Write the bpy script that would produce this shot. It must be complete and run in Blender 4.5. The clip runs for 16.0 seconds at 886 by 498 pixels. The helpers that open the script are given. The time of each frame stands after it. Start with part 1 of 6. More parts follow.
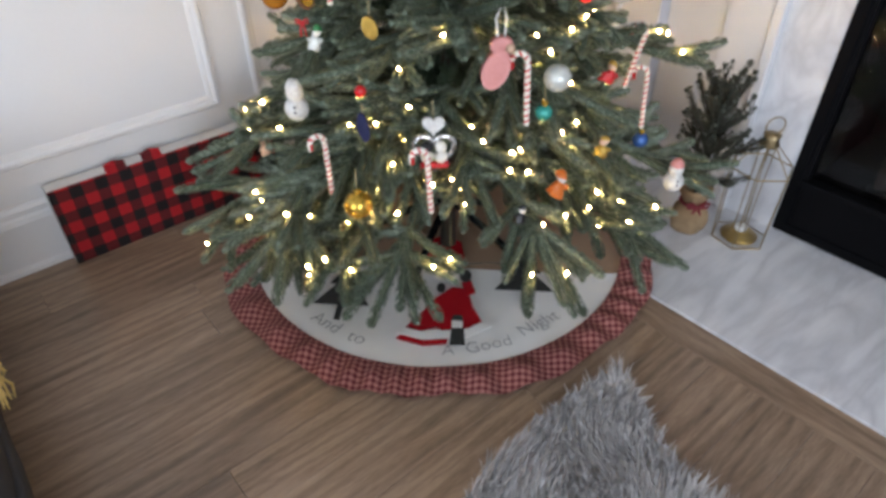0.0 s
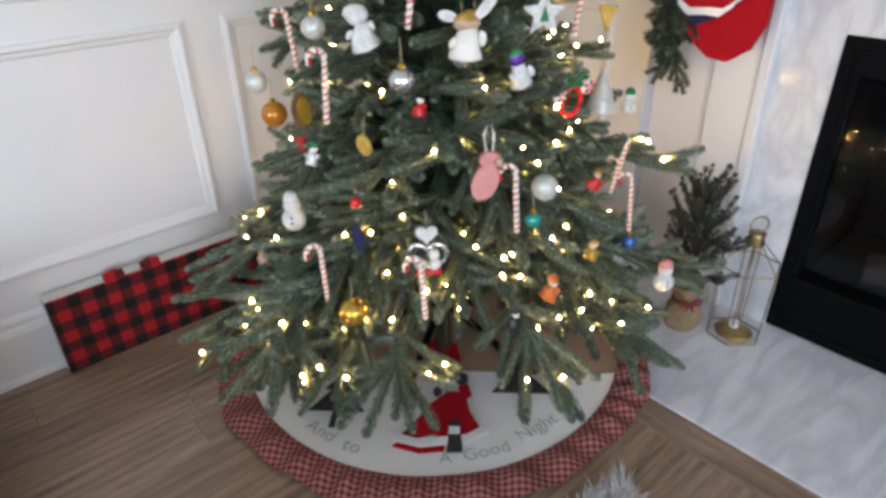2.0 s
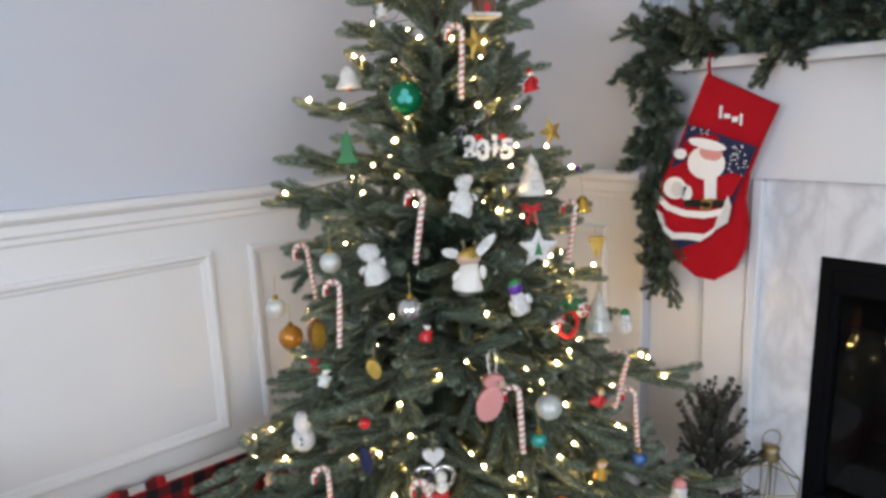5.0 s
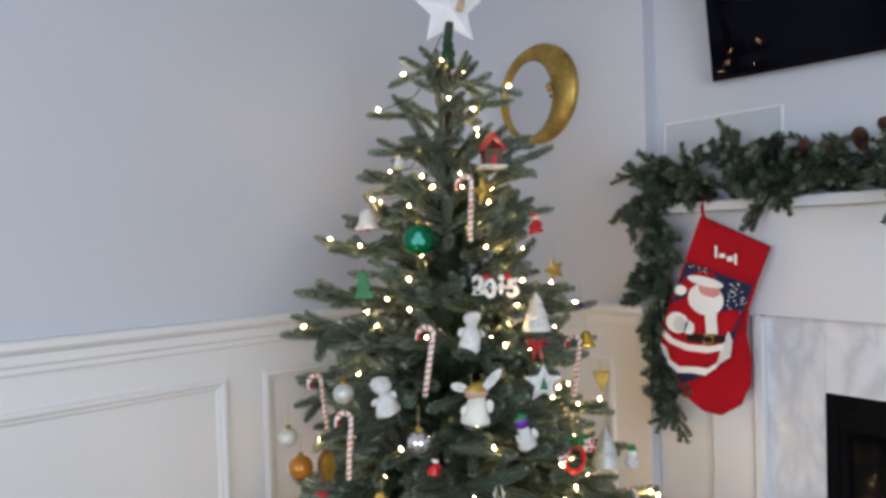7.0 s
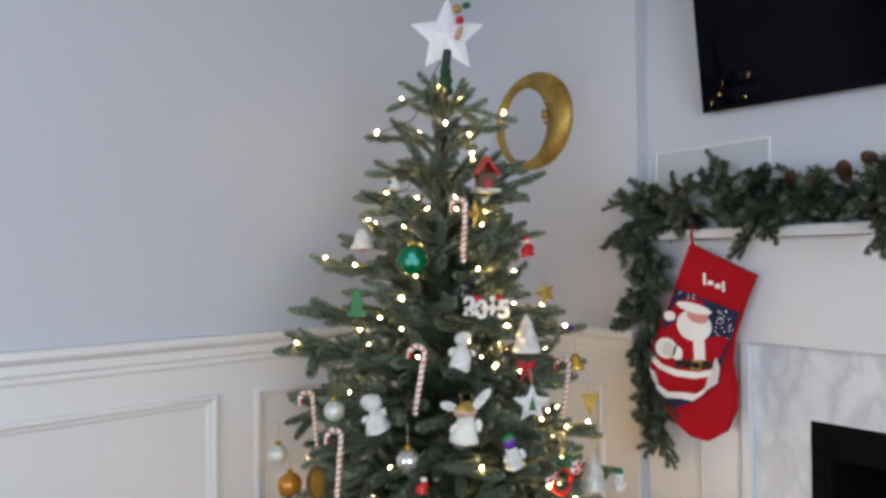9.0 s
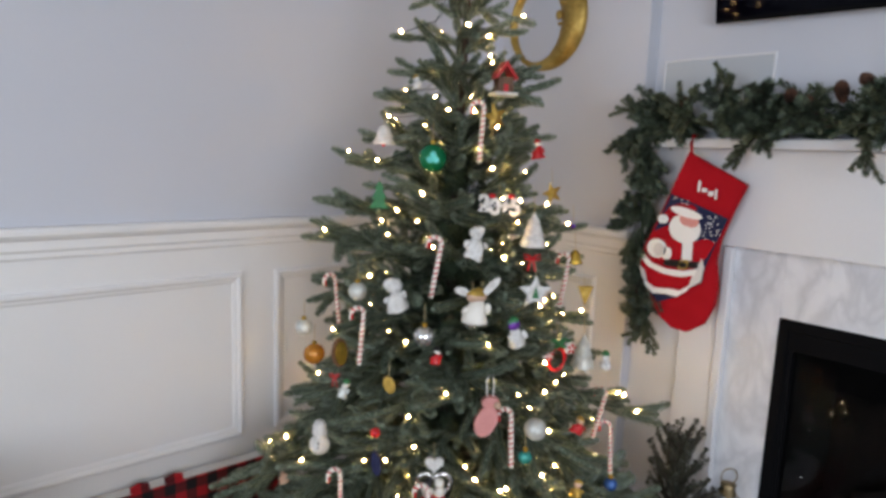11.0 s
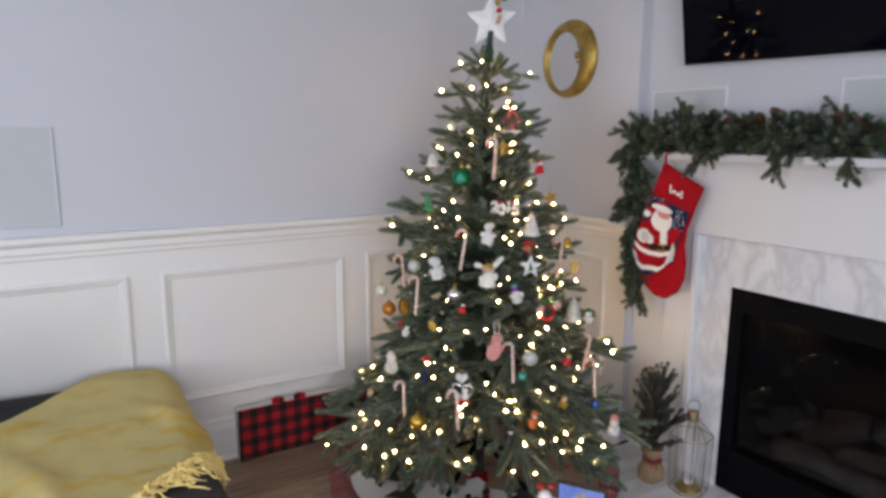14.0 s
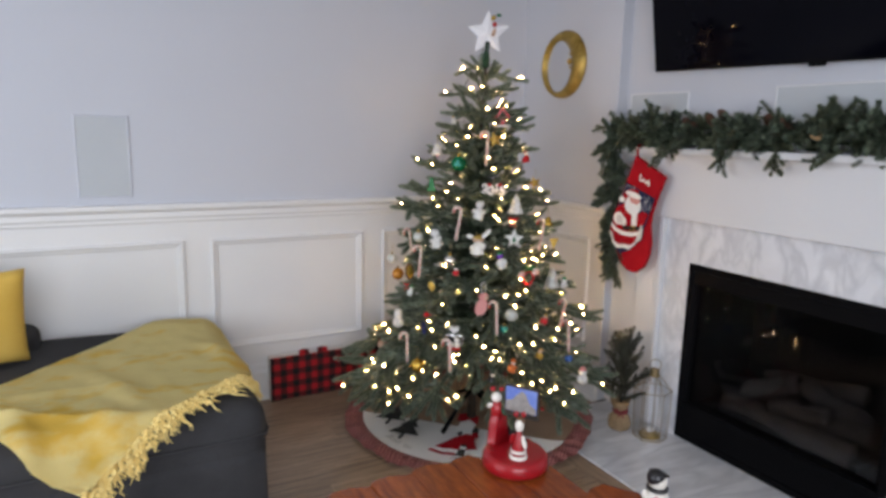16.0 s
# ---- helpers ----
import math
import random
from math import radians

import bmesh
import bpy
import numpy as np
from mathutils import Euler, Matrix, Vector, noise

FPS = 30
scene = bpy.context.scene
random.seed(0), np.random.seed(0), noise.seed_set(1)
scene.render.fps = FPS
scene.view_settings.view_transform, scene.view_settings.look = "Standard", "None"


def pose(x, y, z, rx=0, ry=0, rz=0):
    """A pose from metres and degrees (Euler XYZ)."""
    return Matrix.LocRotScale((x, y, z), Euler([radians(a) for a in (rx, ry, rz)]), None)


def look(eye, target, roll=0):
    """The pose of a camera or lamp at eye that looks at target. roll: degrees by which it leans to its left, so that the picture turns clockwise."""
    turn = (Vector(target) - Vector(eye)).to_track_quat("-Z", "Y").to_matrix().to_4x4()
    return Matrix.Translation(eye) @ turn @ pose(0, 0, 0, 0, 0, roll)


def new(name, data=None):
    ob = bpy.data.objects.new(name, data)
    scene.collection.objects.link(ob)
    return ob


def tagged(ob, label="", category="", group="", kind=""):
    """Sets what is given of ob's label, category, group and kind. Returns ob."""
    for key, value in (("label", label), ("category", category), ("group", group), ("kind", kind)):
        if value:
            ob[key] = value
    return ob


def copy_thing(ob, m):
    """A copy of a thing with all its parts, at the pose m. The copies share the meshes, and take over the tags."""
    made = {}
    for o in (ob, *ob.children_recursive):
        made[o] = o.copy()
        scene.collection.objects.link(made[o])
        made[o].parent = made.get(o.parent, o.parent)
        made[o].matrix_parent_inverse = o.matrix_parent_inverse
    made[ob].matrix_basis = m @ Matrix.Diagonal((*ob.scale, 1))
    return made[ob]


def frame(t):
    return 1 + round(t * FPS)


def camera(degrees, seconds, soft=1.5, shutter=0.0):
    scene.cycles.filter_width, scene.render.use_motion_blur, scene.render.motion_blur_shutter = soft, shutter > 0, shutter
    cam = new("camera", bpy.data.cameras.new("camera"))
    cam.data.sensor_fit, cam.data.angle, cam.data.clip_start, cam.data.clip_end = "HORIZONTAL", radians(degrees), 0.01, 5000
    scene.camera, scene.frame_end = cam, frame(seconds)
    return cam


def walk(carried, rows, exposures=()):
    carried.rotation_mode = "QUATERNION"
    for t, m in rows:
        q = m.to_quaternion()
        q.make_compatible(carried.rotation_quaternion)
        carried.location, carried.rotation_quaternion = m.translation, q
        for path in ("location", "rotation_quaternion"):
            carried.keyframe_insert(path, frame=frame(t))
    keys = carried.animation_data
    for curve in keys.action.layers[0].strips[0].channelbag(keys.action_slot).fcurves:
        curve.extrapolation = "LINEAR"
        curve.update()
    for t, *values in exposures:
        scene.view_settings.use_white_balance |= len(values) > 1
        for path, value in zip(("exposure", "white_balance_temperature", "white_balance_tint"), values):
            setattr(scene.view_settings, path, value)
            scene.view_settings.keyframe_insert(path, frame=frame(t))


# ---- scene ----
cam = camera(69.7, 16.0, soft=3.2)
PATH = [
    (0, (0.162, -0.101, 1.188), (1.186, 1.099, -0.042), -0.5),
    (0.5, (0.165, -0.098, 1.199), (1.218, 1.132, 0.025), -0.2),
    (1, (0.167, -0.097, 1.208), (1.253, 1.163, 0.097), -0.7),
    (1.5, (0.167, -0.102, 1.217), (1.288, 1.196, 0.188), -1.0),
    (2, (0.168, -0.105, 1.222), (1.307, 1.208, 0.233), -1.3),
    (2.5, (0.161, -0.105, 1.234), (1.331, 1.233, 0.316), -1.3),
    (3, (0.158, -0.111, 1.247), (1.367, 1.265, 0.442), -1.5),
    (3.5, (0.156, -0.123, 1.256), (1.384, 1.285, 0.544), -1.4),
    (4, (0.155, -0.135, 1.268), (1.392, 1.307, 0.642), -1.8),
    (4.5, (0.154, -0.142, 1.28), (1.406, 1.329, 0.762), -2.1),
    (7, (0.102, -0.218, 1.334), (1.375, 1.324, 1.3), -1.6),
    (7.5, (0.098, -0.226, 1.336), (1.365, 1.32, 1.405), -1.3),
    (8, (0.093, -0.241, 1.336), (1.364, 1.295, 1.503), -0.9),
    (8.5, (0.088, -0.242, 1.341), (1.364, 1.289, 1.507), -0.8),
    (9, (0.087, -0.243, 1.329), (1.372, 1.288, 1.367), -0.3),
    (9.5, (0.084, -0.248, 1.321), (1.369, 1.285, 1.29), -0.1),
    (10, (0.082, -0.25, 1.314), (1.387, 1.26, 1.179), 0.5),
    (12.5, (-0.271, -0.606, 1.429), (0.981, 0.901, 1.03), 1.9),
    (13, (-0.262, -0.793, 1.437), (0.936, 0.764, 1.064), 0.3),
    (13.5, (-0.283, -0.99, 1.452), (0.803, 0.657, 1.127), 0.9),
    (14, (-0.328, -1.087, 1.487), (0.696, 0.594, 1.136), 0.3),
    (14.5, (-0.41, -1.231, 1.471), (0.643, 0.436, 1.135), 0.3),
    (15, (-0.442, -1.342, 1.487), (0.587, 0.345, 1.177), 0.7),
    (15.5, (-0.439, -1.497, 1.461), (0.582, 0.191, 1.132), 1.5),
    (16, (-0.462, -1.591, 1.469), (0.478, 0.137, 1.109), 1.3),
]
walk(cam, [(t, look(eye, target, roll)) for t, eye, target, roll in PATH], [(0, 0.16, 6320, 13), (3, 0.07, 6250, 12), (4.5, -0.05, 6250, 12), (7, -0.26, 6200, 11), (10, -0.29, 6300, 12), (12.5, -0.32, 6600, 15), (16, -0.33, 6600, 15)])

# ---- world, lights, exposure ----
world = bpy.data.worlds.new("world")
scene.world = world
world.use_nodes = True
sky = world.node_tree.nodes.new("ShaderNodeTexSky")
sky.sky_type, sky.sun_disc, sky.sun_elevation, sky.sun_rotation = "NISHITA", False, radians(35), radians(200)
world.node_tree.links.new(sky.outputs[0], world.node_tree.nodes["Background"].inputs[0])
world.node_tree.nodes["Background"].inputs[1].default_value = 0.12


def window_light(name, m, w, h, power, colour):
    """Daylight that enters through a window opening."""
    data = bpy.data.lights.new(name, "AREA")
    data.shape, data.size, data.size_y, data.energy, data.color = "RECTANGLE", w, h, power, colour
    ob = new(name, data)
    ob.matrix_world = m
    return ob


window_light("daylight_south", look((-0.9, -3.38, 1.5), (-0.7, 0, 1.0)), 2.6, 1.7, 112, (0.79, 0.885, 1.0))
window_light("daylight_west", look((-3.2, -0.4, 1.45), (0, 0.0, 1.9)), 1.8, 1.7, 72, (0.79, 0.885, 1.0))
BULB_POWER = 410.0

# ---- materials ----


def mat(name, colour, rough=0.6, metal=0.0, other=None, scale=8.0, fine=60.0, bump=0.15, stretch=(1, 1, 1), island=0.0, emit=0.0, depth=0.002, sheen=0.0, spec=0.5):
    """A surface whose colour drifts to `other` at a coarse and a fine scale, with a fine relief."""
    m = bpy.data.materials.new(name)
    m.use_nodes = True
    n, l = m.node_tree.nodes, m.node_tree.links
    b = n["Principled BSDF"]
    b.inputs["Roughness"].default_value, b.inputs["Metallic"].default_value = rough, metal
    b.inputs["Specular IOR Level"].default_value = spec
    if sheen:
        b.inputs["Sheen Weight"].default_value = sheen
    if other is None:
        other = tuple(c * 0.82 for c in colour)
    tc = n.new("ShaderNodeTexCoord")
    mp = n.new("ShaderNodeMapping")
    mp.inputs["Scale"].default_value = stretch
    l.new(tc.outputs["Object"], mp.inputs[0])
    a, c = n.new("ShaderNodeTexNoise"), n.new("ShaderNodeTexNoise")
    a.inputs["Scale"].default_value, c.inputs["Scale"].default_value = scale, fine
    a.inputs["Detail"].default_value = c.inputs["Detail"].default_value = 3
    for q in (a, c):
        l.new(mp.outputs[0], q.inputs["Vector"])
    add = n.new("ShaderNodeMath")
    add.operation = "MULTIPLY_ADD"
    l.new(a.outputs["Fac"], add.inputs[0])
    add.inputs[1].default_value = 0.6
    half = n.new("ShaderNodeMath")
    half.operation = "MULTIPLY"
    l.new(c.outputs["Fac"], half.inputs[0])
    half.inputs[1].default_value = 0.4
    l.new(half.outputs[0], add.inputs[2])
    fac = add.outputs[0]
    if island:
        g = n.new("ShaderNodeNewGeometry")
        s = n.new("ShaderNodeMath")
        s.operation = "MULTIPLY_ADD"
        l.new(g.outputs["Random Per Island"], s.inputs[0])
        s.inputs[1].default_value = island
        l.new(fac, s.inputs[2])
        t = n.new("ShaderNodeMath")
        t.operation = "SUBTRACT"
        l.new(s.outputs[0], t.inputs[0])
        t.inputs[1].default_value = island / 2
        fac = t.outputs[0]
    r = n.new("ShaderNodeValToRGB")
    r.color_ramp.elements[0].position, r.color_ramp.elements[1].position = 0.3, 0.7
    r.color_ramp.elements[0].color, r.color_ramp.elements[1].color = (*other, 1), (*colour, 1)
    l.new(fac, r.inputs[0])
    l.new(r.outputs[0], b.inputs["Base Color"])
    if bump:
        k = n.new("ShaderNodeBump")
        k.inputs["Strength"].default_value, k.inputs["Distance"].default_value = bump, depth
        l.new(c.outputs["Fac"], k.inputs["Height"])
        l.new(k.outputs[0], b.inputs["Normal"])
    if emit:
        b.inputs["Emission Color"].default_value = (*colour, 1)
        b.inputs["Emission Strength"].default_value = emit
    return m


def check(name, dark, light, size, rough=0.9, angle=0.0, plane="XZ", shade=0.55):
    """Woven two-colour check: threads of two colours crossing at right angles."""
    m = mat(name, light, rough, bump=0.4, fine=500)
    n, l = m.node_tree.nodes, m.node_tree.links
    tc = n.new("ShaderNodeTexCoord")
    mp = n.new("ShaderNodeMapping")
    mp.inputs["Rotation"].default_value = (0, 0, angle)
    l.new(tc.outputs["Object"], mp.inputs[0])
    sp = n.new("ShaderNodeSeparateXYZ")
    l.new(mp.outputs[0], sp.inputs[0])
    out = []
    for axis in plane:
        d = n.new("ShaderNodeMath")
        d.operation = "MULTIPLY"
        l.new(sp.outputs[axis], d.inputs[0])
        d.inputs[1].default_value = 0.5 / size
        f = n.new("ShaderNodeMath")
        f.operation = "FRACT"
        l.new(d.outputs[0], f.inputs[0])
        g = n.new("ShaderNodeMath")
        g.operation = "GREATER_THAN"
        l.new(f.outputs[0], g.inputs[0])
        g.inputs[1].default_value = 0.5
        out.append(g)
    s = n.new("ShaderNodeMath")
    s.operation = "ADD"
    l.new(out[0].outputs[0], s.inputs[0])
    l.new(out[1].outputs[0], s.inputs[1])
    h = n.new("ShaderNodeMath")
    h.operation = "MULTIPLY"
    l.new(s.outputs[0], h.inputs[0])
    h.inputs[1].default_value = 0.5
    r = n.new("ShaderNodeValToRGB")
    r.color_ramp.interpolation = "CONSTANT"
    mid = tuple(shade * a + (1 - shade) * b for a, b in zip(dark, light))
    r.color_ramp.elements[0].color, r.color_ramp.elements[0].position = (*dark, 1), 0
    r.color_ramp.elements[1].color, r.color_ramp.elements[1].position = (*mid, 1), 0.25
    e = r.color_ramp.elements.new(0.75)
    e.color = (*light, 1)
    l.new(h.outputs[0], r.inputs[0])
    l.new(r.outputs[0], n["Principled BSDF"].inputs["Base Color"])
    return m


def marble_mat():
    """White marble with soft grey clouds and thin wandering veins."""
    m = mat("marble", (0.82, 0.825, 0.84), 0.16, other=(0.66, 0.67, 0.7), scale=3, fine=9, bump=0)
    n, l = m.node_tree.nodes, m.node_tree.links
    tc, wob = n.new("ShaderNodeTexCoord"), n.new("ShaderNodeTexNoise")
    mp = n.new("ShaderNodeMapping")
    mp.inputs["Rotation"].default_value = (0.5, 0.3, 0.7)
    mp.inputs["Scale"].default_value = (0.7, 2.6, 1.3)
    l.new(tc.outputs["Object"], mp.inputs[0])
    wob.inputs["Scale"].default_value, wob.inputs["Detail"].default_value = 3.6, 7
    wob.inputs["Distortion"].default_value = 0.35
    l.new(mp.outputs[0], wob.inputs["Vector"])
    d = n.new("ShaderNodeMath")
    d.operation = "SUBTRACT"
    l.new(wob.outputs["Fac"], d.inputs[0])
    d.inputs[1].default_value = 0.5
    a = n.new("ShaderNodeMath")
    a.operation = "ABSOLUTE"
    l.new(d.outputs[0], a.inputs[0])
    r = n.new("ShaderNodeValToRGB")
    r.color_ramp.elements[0].position, r.color_ramp.elements[1].position = 0.0, 0.11
    r.color_ramp.elements[0].color, r.color_ramp.elements[1].color = (0.42, 0.43, 0.45, 1), (1, 1, 1, 1)
    l.new(a.outputs[0], r.inputs[0])
    mix = n.new("ShaderNodeMix")
    mix.data_type, mix.blend_type = "RGBA", "MULTIPLY"
    mix.inputs[0].default_value = 0.36
    base = n["Principled BSDF"].inputs["Base Color"]
    l.new(base.links[0].from_socket, mix.inputs[6])
    l.new(r.outputs[0], mix.inputs[7])
    l.new(mix.outputs[2], base)
    return m


def plank_mat():
    """Oiled grey-brown oak; each plank differs in tone and grain."""
    m = mat("oak_plank", (0.4, 0.285, 0.195), 0.34, other=(0.165, 0.112, 0.074), scale=5, fine=30, bump=0.12, stretch=(1.2, 11, 11))
    n, l = m.node_tree.nodes, m.node_tree.links
    info = n.new("ShaderNodeObjectInfo")
    mp = next(q for q in n if q.type == "MAPPING")
    sc = n.new("ShaderNodeVectorMath")
    sc.operation = "SCALE"
    sc.inputs[0].default_value = (37, 11, 5)
    l.new(info.outputs["Random"], sc.inputs["Scale"])
    l.new(sc.outputs[0], mp.inputs["Location"])
    wave, lines, grain = n.new("ShaderNodeTexWave"), n.new("ShaderNodeValToRGB"), n.new("ShaderNodeMix")
    wave.bands_direction = "Y"
    wave.inputs["Scale"].default_value, wave.inputs["Distortion"].default_value = 0.75, 16.0
    wave.inputs["Detail"].default_value, wave.inputs["Detail Scale"].default_value = 3.0, 0.7
    l.new(mp.outputs[0], wave.inputs["Vector"])
    lines.color_ramp.elements[0].position, lines.color_ramp.elements[1].position = 0.0, 0.5
    lines.color_ramp.elements[0].color, lines.color_ramp.elements[1].color = (0.5, 0.47, 0.45, 1), (1, 1, 1, 1)
    l.new(wave.outputs["Fac"], lines.inputs[0])
    grain.data_type, grain.blend_type = "RGBA", "MULTIPLY"
    grain.inputs[0].default_value = 0.5
    hsv = n.new("ShaderNodeHueSaturation")
    v = n.new("ShaderNodeMapRange")
    v.inputs["To Min"].default_value, v.inputs["To Max"].default_value = 0.86, 1.14
    l.new(info.outputs["Random"], v.inputs[0])
    l.new(v.outputs[0], hsv.inputs["Value"])
    base = n["Principled BSDF"].inputs["Base Color"]
    l.new(base.links[0].from_socket, grain.inputs[6])
    l.new(lines.outputs[0], grain.inputs[7])
    l.new(grain.outputs[2], hsv.inputs["Color"])
    l.new(hsv.outputs[0], base)
    return m


def glass_mat(name, tint=(1, 1, 1), gloss=0.08, rough=0.02):
    m = bpy.data.materials.new(name)
    m.use_nodes = True
    n, l = m.node_tree.nodes, m.node_tree.links
    n.remove(n["Principled BSDF"])
    t, g, x = n.new("ShaderNodeBsdfTransparent"), n.new("ShaderNodeBsdfGlossy"), n.new("ShaderNodeMixShader")
    t.inputs[0].default_value = (*tint, 1)
    g.inputs["Roughness"].default_value = rough
    x.inputs[0].default_value = gloss
    l.new(t.outputs[0], x.inputs[1])
    l.new(g.outputs[0], x.inputs[2])
    l.new(x.outputs[0], n["Material Output"].inputs[0])
    return m


PAINT = mat("grey_wall_paint", (0.555, 0.575, 0.625), 0.75, other=(0.535, 0.555, 0.605), scale=2, fine=220, bump=0.06)
TRIM = mat("white_trim_paint", (0.745, 0.74, 0.732), 0.42, other=(0.72, 0.715, 0.705), scale=3, fine=120, bump=0.04)
MANTEL = mat("white_mantel_paint", (0.72, 0.722, 0.73), 0.38, other=(0.69, 0.692, 0.7), scale=3, fine=120, bump=0.04)
CEIL = mat("ceiling_paint", (0.8, 0.79, 0.75), 0.9, other=(0.78, 0.77, 0.73), scale=2, fine=200, bump=0.05)
PLANK, MARBLE = plank_mat(), marble_mat()
BLACK = mat("black_metal", (0.0035, 0.0035, 0.0042), 0.5, other=(0.005, 0.005, 0.0056), fine=200, bump=0.05, spec=0.04)
SCREEN = mat("tv_screen", (0.002, 0.002, 0.0045), 0.045, bump=0, spec=0.07)
FIREGLASS = glass_mat("firebox_glass", (0.6, 0.6, 0.61), 0.03, 0.008)
CLEAR = glass_mat("clear_glass", (0.97, 0.97, 0.97), 0.06)
SOOT = mat("soot_brick", (0.03, 0.027, 0.025), 0.9, other=(0.012, 0.011, 0.01), scale=6, fine=40, bump=0.5)
LOG = mat("ceramic_log", (0.19, 0.155, 0.13), 0.9, other=(0.035, 0.03, 0.025), scale=9, fine=50, bump=0.8, depth=0.006)
GRILLE = mat("speaker_grille", (0.495, 0.525, 0.55), 0.7, other=(0.47, 0.5, 0.525), fine=700, bump=0.3)
GOLD = mat("antique_gold", (0.58, 0.40, 0.11), 0.4, 0.75, other=(0.24, 0.15, 0.03), scale=14, fine=60, bump=0.4)
BRASS = mat("brass_wire", (0.38, 0.29, 0.16), 0.48, 1.0, bump=0)
SILVERING = mat("mirror_silvering", (0.86, 0.87, 0.88), 0.015, 1.0, other=(0.85, 0.86, 0.87), bump=0)
NEEDLE = mat("fir_needle", (0.265, 0.315, 0.24), 0.5, other=(0.08, 0.108, 0.066), scale=9, fine=30, bump=0, island=0.5)
# Inner filler needles; the extra-dark green paints in shade between the boughs.
INNER_SHADE = mat("inner_needle_shade", (0.04, 0.065, 0.035), 0.6, other=(0.018, 0.03, 0.016), scale=9, fine=30, bump=0, island=0.5)
TWIG = mat("fir_twig", (0.10, 0.13, 0.085), 0.8, other=(0.05, 0.07, 0.045), fine=90, bump=0.3)
BARK = mat("trunk_bark", (0.06, 0.042, 0.03), 0.9, other=(0.025, 0.018, 0.013), scale=12, fine=80, bump=0.8, depth=0.006)
BULB = mat("warm_bulb", (1.0, 0.62, 0.25), 0.3, bump=0, emit=BULB_POWER)
WIRE = mat("green_wire", (0.012, 0.03, 0.016), 0.5, bump=0)
GINGHAM = check("red_gingham", (0.105, 0.007, 0.012), (0.42, 0.18, 0.155), 0.0078, angle=0.8, plane="XY")
FELT = mat("white_felt", (0.87, 0.86, 0.83), 0.95, other=(0.8, 0.79, 0.75), fine=300, bump=0.3)
TAN = mat("tan_cloth", (0.36, 0.235, 0.15), 0.95, other=(0.29, 0.185, 0.115), fine=300, bump=0.3)
CHARCOAL = mat("charcoal_cloth", (0.045, 0.043, 0.04), 0.95, other=(0.02, 0.024, 0.02), scale=60, fine=300, bump=0.4)
RED = mat("red_cloth", (0.43, 0.008, 0.016), 0.9, other=(0.33, 0.005, 0.01), scale=12, fine=300, bump=0.35, spec=0.15)
BUFFALO = check("buffalo_check", (0.008, 0.006, 0.007), (0.4, 0.008, 0.013), 0.0345, shade=0.74)
CARD = mat("white_card", (0.72, 0.70, 0.67), 0.8, bump=0.05)
SOFA = mat("charcoal_upholstery", (0.056, 0.055, 0.057), 0.95, other=(0.03, 0.03, 0.031), scale=6, fine=260, bump=0.8, spec=0.2)
YELLOW = mat("yellow_fleece", (0.99, 0.83, 0.37), 0.95, other=(0.97, 0.66, 0.12), scale=3.2, fine=11, bump=0.5, depth=0.006, spec=0.15, stretch=(1, 1.6, 1))
ramp = next(q for q in YELLOW.node_tree.nodes if q.type == "VALTORGB").color_ramp
ramp.elements[0].position, ramp.elements[1].position = 0.35, 0.47
MUSTARD = mat("mustard_cover", (0.74, 0.5, 0.12), 0.9, other=(0.66, 0.42, 0.08), scale=5, fine=160, bump=0.4, spec=0.2)
TASSEL = mat("yellow_tassel", (0.9, 0.72, 0.3), 0.9, other=(0.8, 0.56, 0.16), scale=40, fine=300, bump=0.4)
FUR = mat("grey_fur", (0.68, 0.66, 0.65), 0.75, other=(0.33, 0.32, 0.315), scale=12, fine=40, bump=0, island=0.8)
TABLE = mat("cherry_wood", (0.36, 0.085, 0.016), 0.22, other=(0.12, 0.022, 0.006), scale=6, fine=26, bump=0.06, stretch=(9, 1.2, 9))
BURLAP = mat("burlap", (0.36, 0.25, 0.14), 0.95, other=(0.2, 0.13, 0.07), scale=30, fine=420, bump=0.7)

# ---- building helpers ----


def part(name, bm, material, parent=None, label="", smooth=False):
    """Links a bmesh as one mesh object, under a thing or a part."""
    me = bpy.data.meshes.new(name)
    bm.to_mesh(me)
    bm.free()
    me.materials.append(material)
    if smooth:
        me.polygons.foreach_set("use_smooth", [True] * len(me.polygons))
    return hang(new(name, me), parent, label)


def hang(ob, parent, label=""):
    if parent:
        ob.parent = parent
        ob.matrix_parent_inverse = base_of(parent).inverted()
    if label:
        ob["label"] = label
    return ob


def base_of(ob):
    return ob.matrix_basis.copy()


def thing(name, label, category, at=(0, 0, 0), group=""):
    ob = new(name)
    ob.empty_display_size = 0.05
    ob.location = at
    return tagged(ob, label, category, group)


def setting(ob, label, category):
    return tagged(ob, label, category, kind="structure")


def box(bm, x0, x1, y0, y1, z0, z1, bevel=0.0, segments=2, m=None):
    made = bmesh.ops.create_cube(bm, size=1, matrix=(m or Matrix()) @ Matrix.Translation(((x0 + x1) / 2, (y0 + y1) / 2, (z0 + z1) / 2)) @ Matrix.Diagonal((abs(x1 - x0), abs(y1 - y0), abs(z1 - z0), 1)))
    if bevel:
        vs = set(made["verts"])
        es = [e for e in bm.edges if e.verts[0] in vs and e.verts[1] in vs]
        bmesh.ops.bevel(bm, geom=es, offset=bevel, segments=segments, affect="EDGES", profile=0.5)
    return bm


def box_part(name, dims, material, parent=None, bevel=0.003, label="", segments=2):
    return part(name, box(bmesh.new(), *dims, bevel=bevel, segments=segments), material, parent, label)


